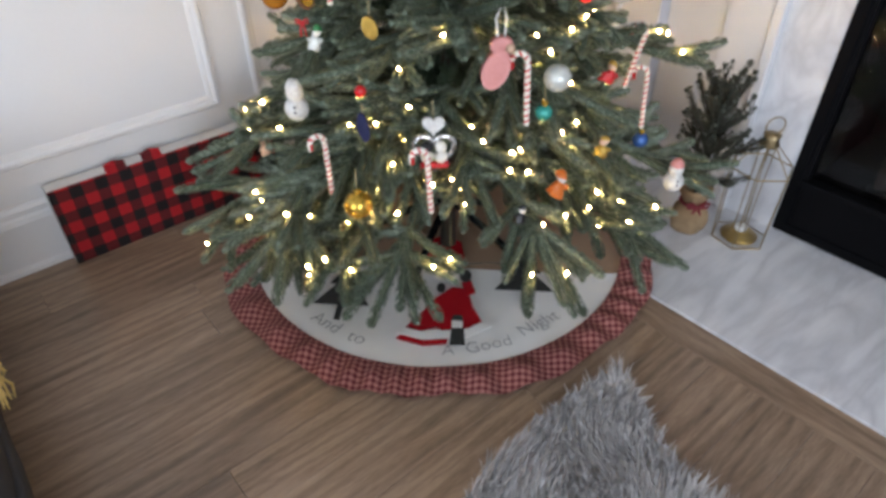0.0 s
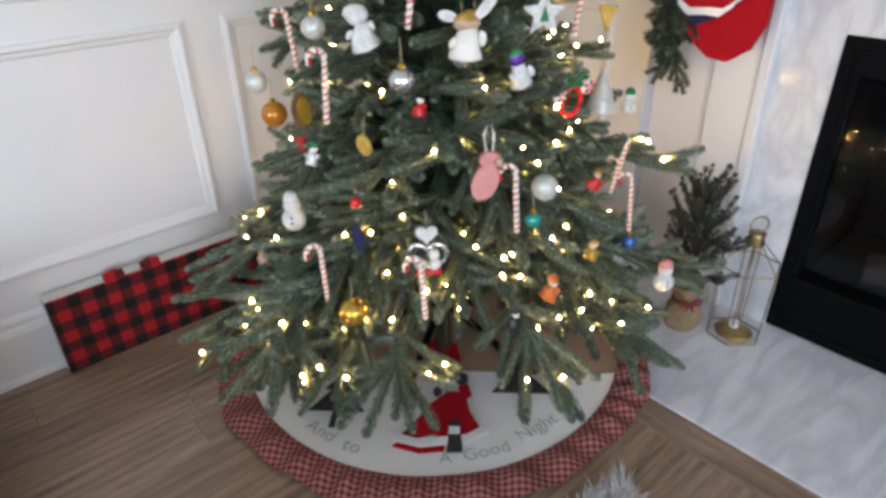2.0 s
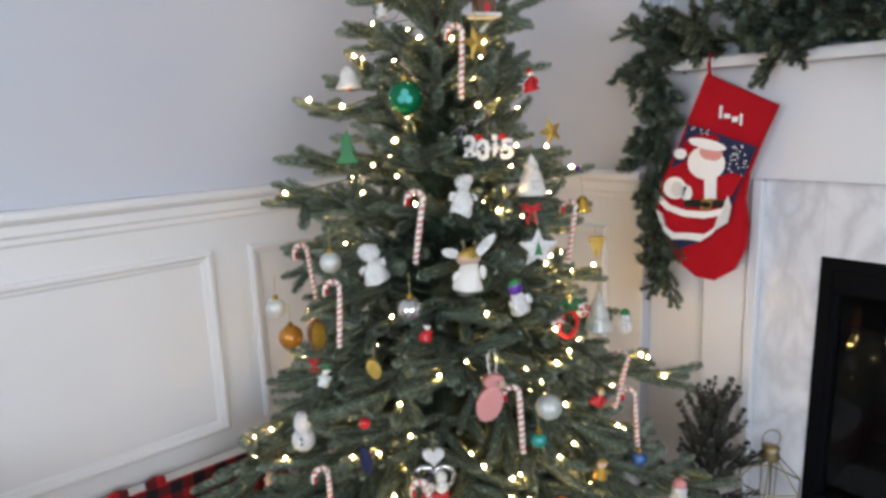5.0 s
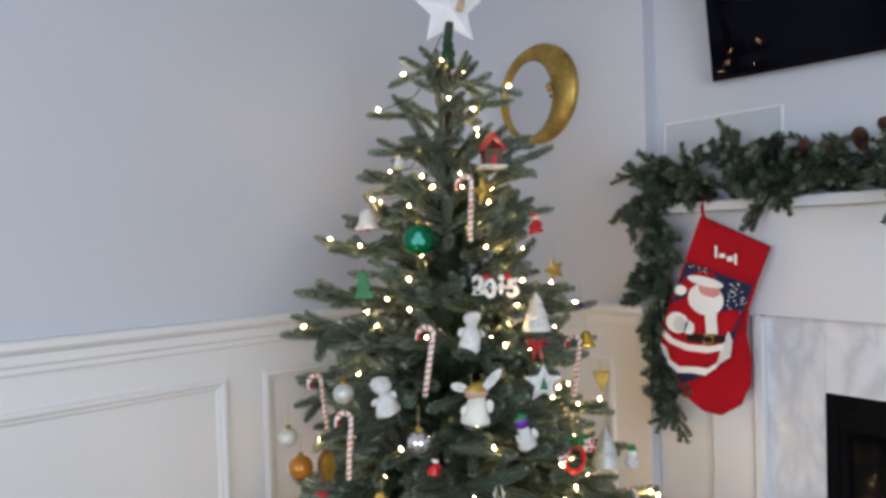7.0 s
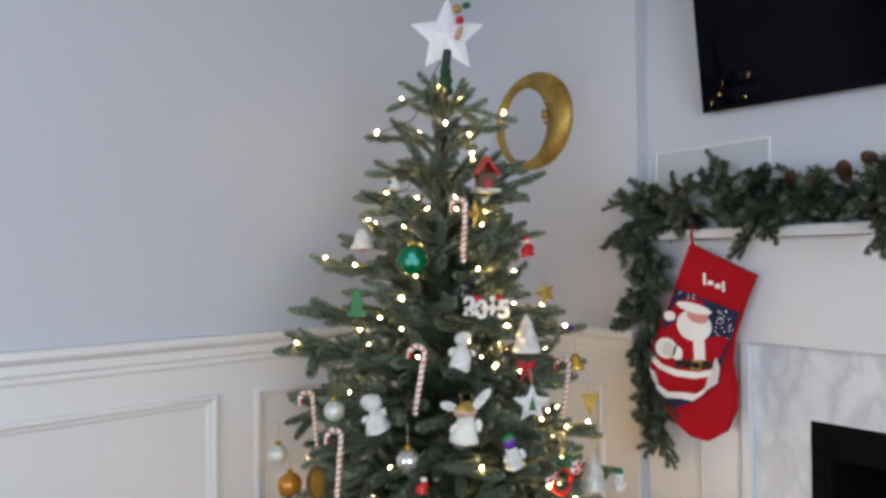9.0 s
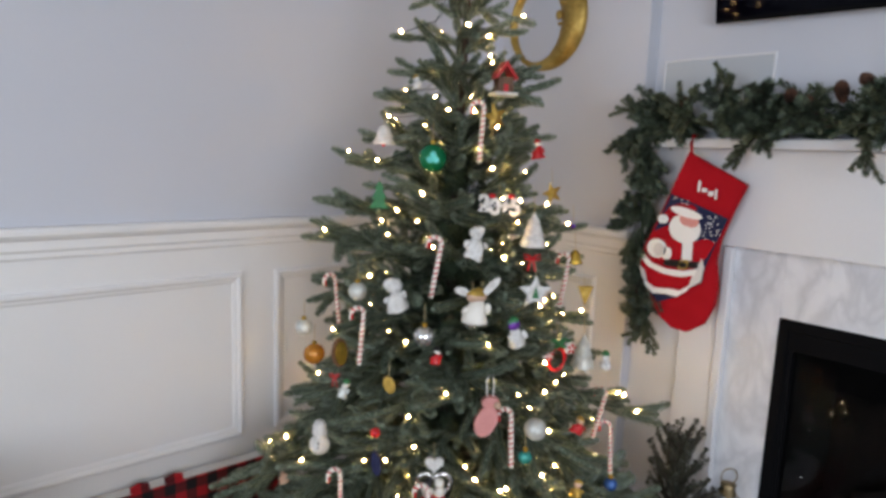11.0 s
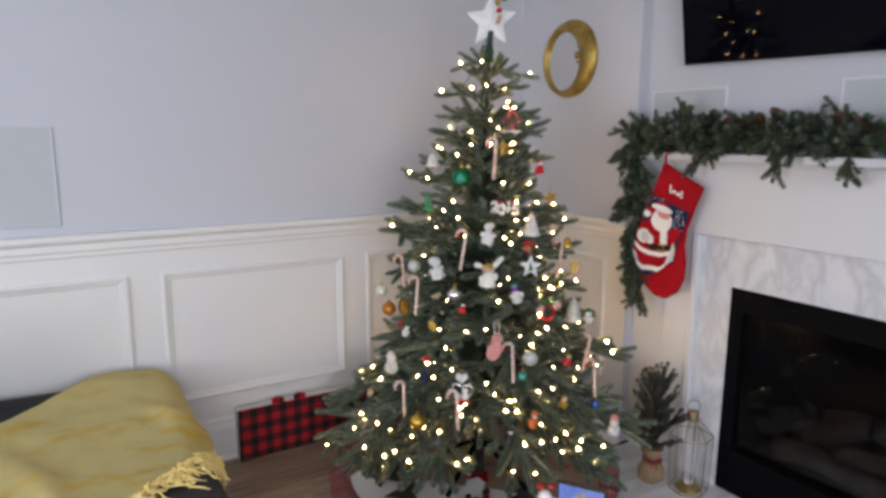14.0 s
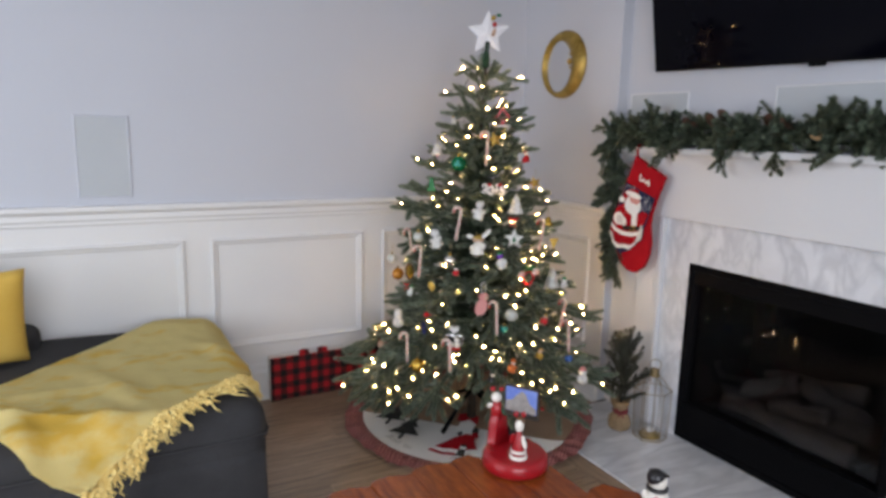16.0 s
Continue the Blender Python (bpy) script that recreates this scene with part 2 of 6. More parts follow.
def lathe(bm, profile, seg=24, m=None):
    """Turns (radius, height) pairs round z."""
    m = m or Matrix()
    rings = []
    for r, z in profile:
        if r < 1e-6:
            rings.append([bm.verts.new(m @ Vector((0, 0, z)))])
        else:
            rings.append([bm.verts.new(m @ Vector((r * math.cos(2 * math.pi * k / seg), r * math.sin(2 * math.pi * k / seg), z))) for k in range(seg)])
    for a, b in zip(rings, rings[1:]):
        for k in range(seg):
            q = [a[k % len(a)], a[(k + 1) % len(a)], b[(k + 1) % len(b)], b[k % len(b)]]
            q = list(dict.fromkeys(q))
            if len(q) > 2:
                bm.faces.new(q)
    return bm


def tube(bm, points, radius, seg=8, closed=False, taper=1.0):
    """A round rod along points."""
    pts = [Vector(p) for p in points]
    rings, count = [], len(pts)
    for i, p in enumerate(pts):
        a = pts[(i - 1) % count] if closed or i else p
        b = pts[(i + 1) % count] if closed or i < count - 1 else p
        d = (b - a).normalized()
        s = d.cross(Vector((0, 0, 1)) if abs(d.z) < 0.92 else Vector((1, 0, 0))).normalized()
        u = s.cross(d)
        r = radius * (1 + (taper - 1) * i / max(1, count - 1))
        rings.append([bm.verts.new(p + (s * math.cos(2 * math.pi * k / seg) + u * math.sin(2 * math.pi * k / seg)) * r) for k in range(seg)])
    pairs = list(zip(rings, rings[1:])) + ([(rings[-1], rings[0])] if closed else [])
    for a, b in pairs:
        for k in range(seg):
            bm.faces.new((a[k], a[(k + 1) % seg], b[(k + 1) % seg], b[k]))
    if not closed:
        bm.faces.new(rings[0][::-1])
        bm.faces.new(rings[-1])
    return bm


def ball(bm, centre, radius, scale=(1, 1, 1), detail=3):
    bmesh.ops.create_icosphere(bm, subdivisions=detail, radius=radius, matrix=Matrix.Translation(centre) @ Matrix.Diagonal((*scale, 1)))
    return bm


def prism(bm, outline, depth, m, puff=0.0):
    """A flat outline (u, v) given a depth along w by the pose m; puff rounds its front edge."""
    back = [bm.verts.new(m @ Vector((u, v, 0))) for u, v in outline]
    front = [bm.verts.new(m @ Vector((u, v, depth - puff))) for u, v in outline]
    n = len(outline)
    for k in range(n):
        bm.faces.new((back[k], back[(k + 1) % n], front[(k + 1) % n], front[k]))
    bm.faces.new(back[::-1])
    face = bm.faces.new(front)
    if puff:
        bmesh.ops.inset_region(bm, faces=[face], thickness=puff, depth=puff * 0.7)
        bmesh.ops.inset_region(bm, faces=[face], thickness=puff, depth=puff * 0.3)
    return bm


def ring_frame(bm, m, u0, u1, v0, v1, profile):
    """A mitred rectangular moulding; profile: (inset, height) pairs."""
    rows = []
    for o, h in profile:
        rows.append([bm.verts.new(m @ Vector(p)) for p in ((u0 + o, v0 + o, h), (u1 - o, v0 + o, h), (u1 - o, v1 - o, h), (u0 + o, v1 - o, h))])
    for a, b in zip(rows, rows[1:]):
        for k in range(4):
            bm.faces.new((a[k], a[(k + 1) % 4], b[(k + 1) % 4], b[k]))
    return bm


def run(bm, profile, m, length):
    """A straight moulding: profile (depth, height) pairs, run along u by the pose m."""
    a = [bm.verts.new(m @ Vector((0, h, d))) for d, h in profile]
    b = [bm.verts.new(m @ Vector((length, h, d))) for d, h in profile]
    n = len(profile)
    for k in range(n):
        bm.faces.new((a[k], a[(k + 1) % n], b[(k + 1) % n], b[k]))
    bm.faces.new(a[::-1])
    bm.faces.new(b)
    return bm


def basis(origin, u, v, w):
    """A pose whose axes u, v, w are the given directions."""
    m = Matrix((u, v, w)).transposed().to_4x4()
    m.translation = origin
    return m


def raw(name, verts, faces, material, parent=None, label="", smooth=False):
    me = bpy.data.meshes.new(name)
    me.from_pydata(verts, [], faces)
    me.materials.append(material)
    if smooth:
        me.polygons.foreach_set("use_smooth", [True] * len(me.polygons))
    return hang(new(name, me), parent, label)


# ---- the room ----
NORTH, EAST, NICHE, CEILING = 1.798, 1.935, 2.0, 2.464
WEST, SOUTH, NOOK, NOOK_END = -3.3, -3.45, 0.955, -0.985
FACE_N = basis((0, NORTH, 0), (1, 0, 0), (0, 0, 1), (0, -1, 0))


def face_e(x):
    return basis((x, 0, 0), (0, -1, 0), (0, 0, 1), (-1, 0, 0))


setting(box_part("wall_north", (WEST - 0.12, 2.3, NORTH, NORTH + 0.12, 0, CEILING), PAINT, bevel=0), "grey painted wall above white wainscot", "wall")
setting(box_part("wall_east_corner", (EAST, 2.3, NOOK, NORTH, 0, CEILING), PAINT, bevel=0.002), "grey painted wall beside the chimney recess", "wall")
setting(box_part("wall_east", (EAST, 2.3, SOUTH, NOOK_END, 0, CEILING), PAINT, bevel=0.002), "grey painted wall past the fireplace", "wall")
FBL, FBR, FBT, FBB = 0.454, -0.51, 0.886, 0.012
bm = bmesh.new()
box(bm, NICHE, 2.3, FBL, NOOK, 0, CEILING)
box(bm, NICHE, 2.3, NOOK_END, FBR, 0, CEILING)
box(bm, NICHE, 2.3, FBR, FBL, FBT, CEILING)
setting(part("wall_chimney", bm, PAINT), "pale grey wall above the fireplace", "wall")
bm = bmesh.new()
for x0, x1, z0, z1 in ((WEST, -2.2, 0, CEILING), (0.4, 2.3, 0, CEILING), (-2.2, 0.4, 0, 0.45), (-2.2, 0.4, 2.35, CEILING)):
    box(bm, x0, x1, SOUTH - 0.12, SOUTH, z0, z1)
setting(part("wall_south", bm, PAINT), "grey painted wall with a wide window", "wall")
bm = bmesh.new()
for y0, y1, z0, z1 in ((SOUTH, -1.3, 0, CEILING), (0.5, NORTH, 0, CEILING), (-1.3, 0.5, 0, 0.45), (-1.3, 0.5, 2.35, CEILING)):
    box(bm, WEST - 0.12, WEST, y0, y1, z0, z1)
setting(part("wall_west", bm, PAINT), "grey painted wall with a window", "wall")
setting(box_part("ceiling", (WEST - 0.12, 2.3, SOUTH - 0.12, NORTH + 0.12, CEILING, CEILING + 0.1), CEIL, bevel=0), "matt off-white ceiling", "ceiling")

# wainscot, chair rail, panel mouldings, baseboards
RAIL = [(0, 1.0), (0.008, 1.0), (0.013, 1.008), (0.013, 1.022), (0.019, 1.03), (0.019, 1.056), (0.03, 1.064), (0.038, 1.074), (0.038, 1.088), (0.033, 1.095), (0, 1.095)]
BASE = [(0, 0), (0.02, 0), (0.02, 0.15), (0.016, 0.165), (0.012, 0.172), (0.012, 0.188), (0.006, 0.2), (0, 0.2)]
SHOE = [(0.02, 0), (0.034, 0), (0.032, 0.012), (0.02, 0.018)]
PANEL = [(0, 0), (0, 0.012), (0.006, 0.016), (0.014, 0.016), (0.02, 0.009), (0.03, 0.007), (0.036, 0.003), (0.036, 0)]
SHEET = 0.004
for name, m, length in (("north", FACE_N @ Matrix.Translation((WEST, 0, 0)), EAST - WEST), ("east", face_e(EAST) @ Matrix.Translation((-NORTH, 0, 0)), NORTH - NOOK)):
    bm = bmesh.new()
    run(bm, [(0.0005, 0.0), (SHEET, 0.0), (SHEET, 1.06), (0.0005, 1.06)], m, length)
    setting(part("wainscot_" + name, bm, TRIM), "smooth white painted wainscot", "wainscot")
    setting(part("chair_rail_" + name, run(bmesh.new(), RAIL, m @ Matrix.Translation((0, 0, 0.0005)), length), TRIM), "white moulded chair rail", "trim")
    ob = part("baseboard_" + name, run(bmesh.new(), BASE, m @ Matrix.Translation((0, 0, SHEET)), length), TRIM)
    setting(ob, "tall white baseboard with a moulded top", "baseboard")
    part("shoe_moulding", run(bmesh.new(), SHOE, m @ Matrix.Translation((0, 0, SHEET)), length), TRIM, ob)
for k, (u0, u1) in enumerate(((-2.84, -2.01), (-1.89, -1.06), (-0.94, -0.105), (0.022, 0.85), (0.972, 1.80))):
    ob = part("panel_moulding", ring_frame(bmesh.new(), FACE_N @ Matrix.Translation((0, 0, SHEET)), u0, u1, 0.312, 0.908, PANEL), TRIM)
    setting(ob, "white picture-frame moulding on the wainscot", "trim")
ob = part("panel_moulding", ring_frame(bmesh.new(), face_e(EAST) @ Matrix.Translation((0, 0, SHEET)), -1.66, -1.09, 0.312, 0.908, PANEL), TRIM)
setting(ob, "white picture-frame moulding on the wainscot", "trim")


def speaker(m, u0, u1, v0, v1, rim):
    """A flush speaker grille with a thin white rim."""
    at = m @ Vector(((u0 + u1) / 2, v0, 0))
    th = thing("wall_speaker", "flush grey speaker grille with a thin white rim", "speaker", at, "wall speakers")
    part("rim", ring_frame(bmesh.new(), m, u0, u1, v0, v1, [(0, 0), (0, 0.005), (0.002, 0.007), (0.006, 0.007), (0.008, 0.004)]), rim, th)
    bm = bmesh.new()
    box(bm, u0 + 0.007, u1 - 0.007, v0 + 0.007, v1 - 0.007, 0.0005, 0.0045, m=m)
    part("grille", bm, GRILLE, th)


speaker(FACE_N, -0.546, -0.32, 1.132, 1.512, PAINT)
speaker(face_e(NICHE), -0.925, -0.553, 1.45, 1.686, MANTEL)
speaker(face_e(NICHE), -0.115, 0.44, 1.45, 1.686, MANTEL)

# windows
for k, (axis, a0, a1) in enumerate((("x", -2.2, 0.4), ("y", -1.3, 0.5))):
    th = new("window_%d" % (k + 1))
    setting(th, "white framed window that lets in grey daylight", "window")
    for n in range(3):
        c0, c1 = a0 + (a1 - a0) * n / 3, a0 + (a1 - a0) * (n + 1) / 3
        d = (SOUTH - 0.09, SOUTH - 0.05) if axis == "x" else (WEST - 0.09, WEST - 0.05)
        bm = bmesh.new()
        for p0, p1, z0, z1 in ((c0, c0 + 0.05, 0.45, 2.35), (c1 - 0.05, c1, 0.45, 2.35), (c0 + 0.05, c1 - 0.05, 0.45, 0.51), (c0 + 0.05, c1 - 0.05, 2.29, 2.35)):
            box(bm, *((p0, p1, *d) if axis == "x" else (*d, p0, p1)), z0, z1)
        part("window_frame", bm, MANTEL, th)

# ---- fireplace ----
hearth = setting(box_part("hearth", (1.443, NICHE - 0.001, NOOK_END + 0.02, 0.93, -0.02, 0.006), MARBLE, bevel=0.0015), "polished white marble hearth with grey veins", "hearth")
surround = thing("fireplace_surround", "white marble slab surround of the fireplace opening", "fireplace", (1.99, 0, 0))
SL, ST = 0.617, 1.085
box_part("marble_slab", (1.988, NICHE - 0.001, FBL, SL, 0.0065, ST), MARBLE, surround, 0.0015)
box_part("marble_slab", (1.988, NICHE - 0.001, FBR - 0.163, FBR, 0.0065, ST), MARBLE, surround, 0.0015)
box_part("marble_slab", (1.988, NICHE - 0.001, FBR, FBL, FBT, ST), MARBLE, surround, 0.0015)
mantel = thing("mantelpiece", "white painted wooden mantelpiece with a thin shelf", "mantel", (1.96, 0, 0))
for s in (1, -1):
    mid = (FBL + FBR) / 2
    y0, y1 = mid + s * (SL - mid), mid + s * (0.765 - mid)
    y0, y1 = sorted((y0, y1))
    bm = bmesh.new()
    box(bm, 1.968, NICHE - 0.001, y0, y1, 0.0065, ST + 0.02, 0.002)
    part("leg", bm, MANTEL, mantel)
    inner = (y0 - 0.012, y0 + 0.018) if s > 0 else (y1 - 0.018, y1 + 0.012)
    box_part("bead", (1.958, 1.9875, *inner, 0.0065, ST), MANTEL, mantel, 0.004)
    outer = (y1, 0.953) if s > 0 else (NOOK_END + 0.002, y0)
    box_part("back_board", (1.982, NICHE - 0.001, *outer, 0.0065, 1.39), MANTEL, mantel, 0.001)
box_part("frieze", (1.952, NICHE - 0.001, mid - (0.80 - mid), 0.80, ST + 0.004, 1.391), MANTEL, mantel, 0.002)
box_part("shelf", (1.895, NICHE - 0.001, NOOK_END + 0.02, 0.89, 1.392, 1.422), MANTEL, mantel, 0.004)

fire = thing("gas_fireplace", "black gas fireplace insert with dark glass and ceramic logs", "fireplace", (2.0, 0, 0.02))
bm = bmesh.new()
ring_frame(bm, face_e(2.0), -FBL + 0.001, -FBR - 0.001, FBB + 0.001, FBT - 0.001, [(0, -0.02), (0, 0.014), (0.004, 0.018), (0.03, 0.018), (0.036, 0.006), (0.045, 0.004), (0.045, -0.03)])
part("frame", bm, BLACK, fire)
box_part("hood", (1.986, 2.03, FBR + 0.03, FBL - 0.03, 0.79, 0.86), BLACK, fire, 0.004)
box_part("lower_panel", (1.99, 2.04, FBR + 0.04, FBL - 0.04, 0.045, 0.19), BLACK, fire, 0.004)
box_part("ledge", (1.978, 2.02, FBR + 0.03, FBL - 0.03, 0.178, 0.2), BLACK, fire, 0.004)
bm = bmesh.new()
box(bm, 2.02, 2.023, FBR + 0.045, FBL - 0.045, 0.19, 0.8)
ob = part("glass_pane", bm, FIREGLASS, fire)
bm = bmesh.new()
for d in ((2.02, 2.46, FBL - 0.045, FBL - 0.03, 0.02, 0.86), (2.02, 2.46, FBR + 0.03, FBR + 0.045, 0.02, 0.86), (2.45, 2.47, FBR, FBL, 0.02, 0.86), (2.03, 2.46, FBR, FBL, 0.17, 0.19), (2.03, 2.46, FBR, FBL, 0.86, 0.88)):
    box(bm, *d)
part("firebox", bm, SOOT, fire)
for y0, z0, y1, z1, x, r in ((0.25, 0.27, -0.34, 0.31, 2.22, 0.055), (0.27, 0.245, -0.32, 0.24, 2.1, 0.048), (0.2, 0.31, -0.04, 0.43, 2.16, 0.042), (-0.33, 0.33, -0.06, 0.43, 2.18, 0.044), (0.04, 0.3, -0.22, 0.37, 2.1, 0.036), (0.16, 0.37, -0.28, 0.45, 2.24, 0.04)):
    pts = [(x + 0.02 * math.sin(5 * t), y0 + (y1 - y0) * t, z0 + (z1 - z0) * t + 0.008 * math.sin(9 * t)) for t in np.linspace(0, 1, 9)]
    part("log", tube(bmesh.new(), pts, r, 12), LOG, fire, smooth=True)
box_part("burner", (2.07, 2.26, -0.36, 0.28, 0.19, 0.22), BLACK, fire, 0.006)
# closing the void behind the chimney wall
setting(box_part("wall_chimney_back", (2.5, 2.6, -1.0, 1.0, 0, 1.2), SOOT, bevel=0), "dark masonry behind the firebox", "wall")

# ---- television ----
tv = thing("television", "large black flat television tilted down over the mantel", "television", (1.957, 0.0, 1.789))
TVM = Matrix.Translation((1.957, 0.738, 1.78)) @ Matrix.Rotation(radians(1.5), 4, "X") @ Matrix.Rotation(radians(-11.5), 4, "Y")
bm = bmesh.new()
box(bm, 0, 0.035, -1.36, 0, 0, 0.655, 0.004, m=TVM)
part("casing", bm, BLACK, tv)
bm = bmesh.new()
box(bm, -0.002, 0.002, -1.352, -0.008, 0.012, 0.647, m=TVM)
part("screen", bm, SCREEN, tv)
bm = bmesh.new()
box(bm, -0.003, 0.02, -0.83, -0.77, -0.012, 0.0, 0.003, m=TVM)
part("sensor", bm, BLACK, tv)
bm = bmesh.new()
box(bm, 1.93, NICHE - 0.0005, -0.15, 0.25, 1.95, 2.2, 0.003)
part("bracket", bm, BLACK, tv)

# ---- moon mirror ----
moon = thing("wall_mirror", "oval mirror set in a gold crescent moon frame", "mirror", (EAST, 1.405, 1.866))
MM = face_e(EAST) @ Matrix.Translation((-1.405, 1.866, 0))
bm = bmesh.new()
N = 64
rows = []
for t, h in ((0, 0.0), (0, 0.012), (0.12, 0.021), (0.3, 0.028), (0.5, 0.03), (0.72, 0.027), (0.9, 0.02), (1, 0.012), (1, 0.0)):
    row = []
    for k in range(N):
        a = 2 * math.pi * k / N
        outer = Vector((0.187 * math.cos(a), 0.187 * math.sin(a)))
        inner = Vector((-0.044 + 0.119 * math.cos(a), -0.008 + 0.143 * math.sin(a)))
        bulge = 0.012 * max(0, math.cos(a)) ** 2
        p = outer.lerp(inner, t)
        row.append(bm.verts.new(MM @ Vector((p.x, p.y, h + bulge * (1 - abs(2 * t - 1)) if h else h))))
    rows.append(row)
for a, b in zip(rows, rows[1:]):
    for k in range(N):
        bm.faces.new((a[k], a[(k + 1) % N], b[(k + 1) % N], b[k]))
part("frame", bm, GOLD, moon, smooth=True)
bm = bmesh.new()
ball(bm, MM @ Vector((0.077, 0.01, 0.03)), 0.013, (1, 1.1, 1.5), 2)
ball(bm, MM @ Vector((0.1, 0.05, 0.037)), 0.012, (0.7, 1.6, 0.7), 2)
ball(bm, MM @ Vector((0.082, -0.022, 0.027)), 0.009, (1, 1.2, 0.8), 2)
part("relief", bm, GOLD, moon, smooth=True)
bm = bmesh.new()
bm.faces.new([bm.verts.new(MM @ Vector((-0.044 + 0.121 * math.cos(2 * math.pi * k / N), -0.008 + 0.145 * math.sin(2 * math.pi * k / N), 0.008))) for k in range(N)])
part("mirror_glass", bm, SILVERING, moon)

# ---- fir foliage ----
rng = np.random.default_rng(7)


def needles(points, radius, count, length=0.0165, width=0.0034, lean=1.0):
    """Triangular needles round a twig that follows points; they lean towards its tip."""
    pts = np.asarray(points, float)
    seg = np.diff(pts, axis=0)
    ln = np.linalg.norm(seg, axis=1)
    cum = np.concatenate([[0], np.cumsum(ln)])
    s = rng.random(count) * cum[-1]
    s[: count // 7] = cum[-1] * (0.95 + 0.05 * rng.random(count // 7))
    i = np.clip(np.searchsorted(cum, s) - 1, 0, len(seg) - 1)
    d = seg[i] / ln[i][:, None]
    base = pts[i] + d * (s - cum[i])[:, None]
    ref = np.where(np.abs(d[:, 2:3]) < 0.9, np.array([[0, 0, 1.0]]), np.array([[1.0, 0, 0]]))
    side = np.cross(d, ref)
    side /= np.linalg.norm(side, axis=1)[:, None]
    up = np.cross(side, d)
    a = rng.random(count) * 2 * np.pi
    out = side * np.cos(a)[:, None] + up * np.sin(a)[:, None]
    tang = np.cross(d, out)
    near = (s > 0.9 * cum[-1])[:, None]
    way = out * np.where(near, 0.75, 1.0) + d * (lean + rng.normal(0, 0.2, (count, 1)))
    way /= np.linalg.norm(way, axis=1)[:, None]
    L = length * (0.75 + 0.5 * rng.random((count, 1)))
    grip = np.clip((cum[-1] - s) / max(0.012, 0.05 * cum[-1]), 0.12, 1.0)[:, None]
    b = base + out * radius * 0.5 * grip
    w = tang * width / 2
    tip = b + way * L
    mid = b + way * L * 0.55
    return np.stack([b, mid + w, tip, mid - w], 1)


def needle_mesh(name, blocks, material, parent, label=""):
    v = np.concatenate(blocks).reshape(-1, 3)
    f = np.arange(len(v)).reshape(-1, 4)
    return raw(name, v.tolist(), f.tolist(), material, parent, label)


def core(verts, faces, points, radius, seg=5):
    """Adds a thin woody rod to raw mesh lists."""
    pts = np.asarray(points, float)
    start = len(verts)
    for k, p in enumerate(pts):
        d = pts[min(k + 1, len(pts) - 1)] - pts[max(k - 1, 0)]
        d = d / np.linalg.norm(d)
        s = np.cross(d, (0, 0, 1.0) if abs(d[2]) < 0.9 else (1.0, 0, 0))
        s /= np.linalg.norm(s)
        u = np.cross(s, d)
        r = radius * (1 - 0.3 * (k / (len(pts) - 1)) ** 2) * (0.35 if k == len(pts) - 1 else 1)
        for j in range(seg):
            a = 2 * np.pi * j / seg
            verts.append(tuple(p + (s * np.cos(a) + u * np.sin(a)) * r))
    for k in range(len(pts) - 1):
        for j in range(seg):
            a, b = start + k * seg + j, start + k * seg + (j + 1) % seg
            faces.append((a, b, b + seg, a + seg))
    faces.append(tuple(range(start + (len(pts) - 1) * seg, start + len(pts) * seg)))


TX, TY = 1.165, 1.05


def curved(p, d, length, sag, n=5):
    """A short twig from p along d that bends by sag."""
    s = np.linspace(0, 1, n)[:, None]
    return p + d * length * s + np.array([[0, 0, 1.0]]) * sag * s**2

# ---- tree star ----
star = thing("tree_topper_star", "frosted white five-pointed star on the tree top", "tree topper", (TX + 0.016, TY - 0.012, 1.84))
FROST = mat("frosted_plastic", (0.82, 0.82, 0.84), 0.5, other=(0.72, 0.72, 0.75), scale=40, fine=160, bump=0.5)
TO_EYE = Vector((-0.62, -0.78, 0)).normalized()
SM = basis((TX + 0.016, TY - 0.012, 1.928), Vector((-TO_EYE.y, TO_EYE.x, 0)), (0, 0, 1), TO_EYE)


def star_solid(bm, m, outer, inner, depth):
    n = 5
    pts = []
    for k in range(2 * n):
        r = outer if k % 2 == 0 else inner
        a = math.pi / 2 + math.pi * k / n
        pts.append(bm.verts.new(m @ Vector((r * math.cos(a), r * math.sin(a), 0))))
    f, b = bm.verts.new(m @ Vector((0, 0, depth))), bm.verts.new(m @ Vector((0, 0, -depth)))
    for k in range(2 * n):
        q = pts[(k + 1) % (2 * n)]
        bm.faces.new((pts[k], q, f))
        bm.faces.new((q, pts[k], b))
    return bm


part("star_body", star_solid(bmesh.new(), SM, 0.103, 0.05, 0.018), FROST, star)
part("stem", tube(bmesh.new(), [(TX + 0.008, TY - 0.006, 1.8), (TX + 0.016, TY - 0.012, 1.89)], 0.012, 10), WIRE, star)

# ---- tree skirt ----
CX, CY, SR = 1.185, 1.12, 0.645
skirt = thing("tree_skirt", "round white and tan tree skirt with red gingham ruffle", "tree skirt", (CX, CY, 0.0))


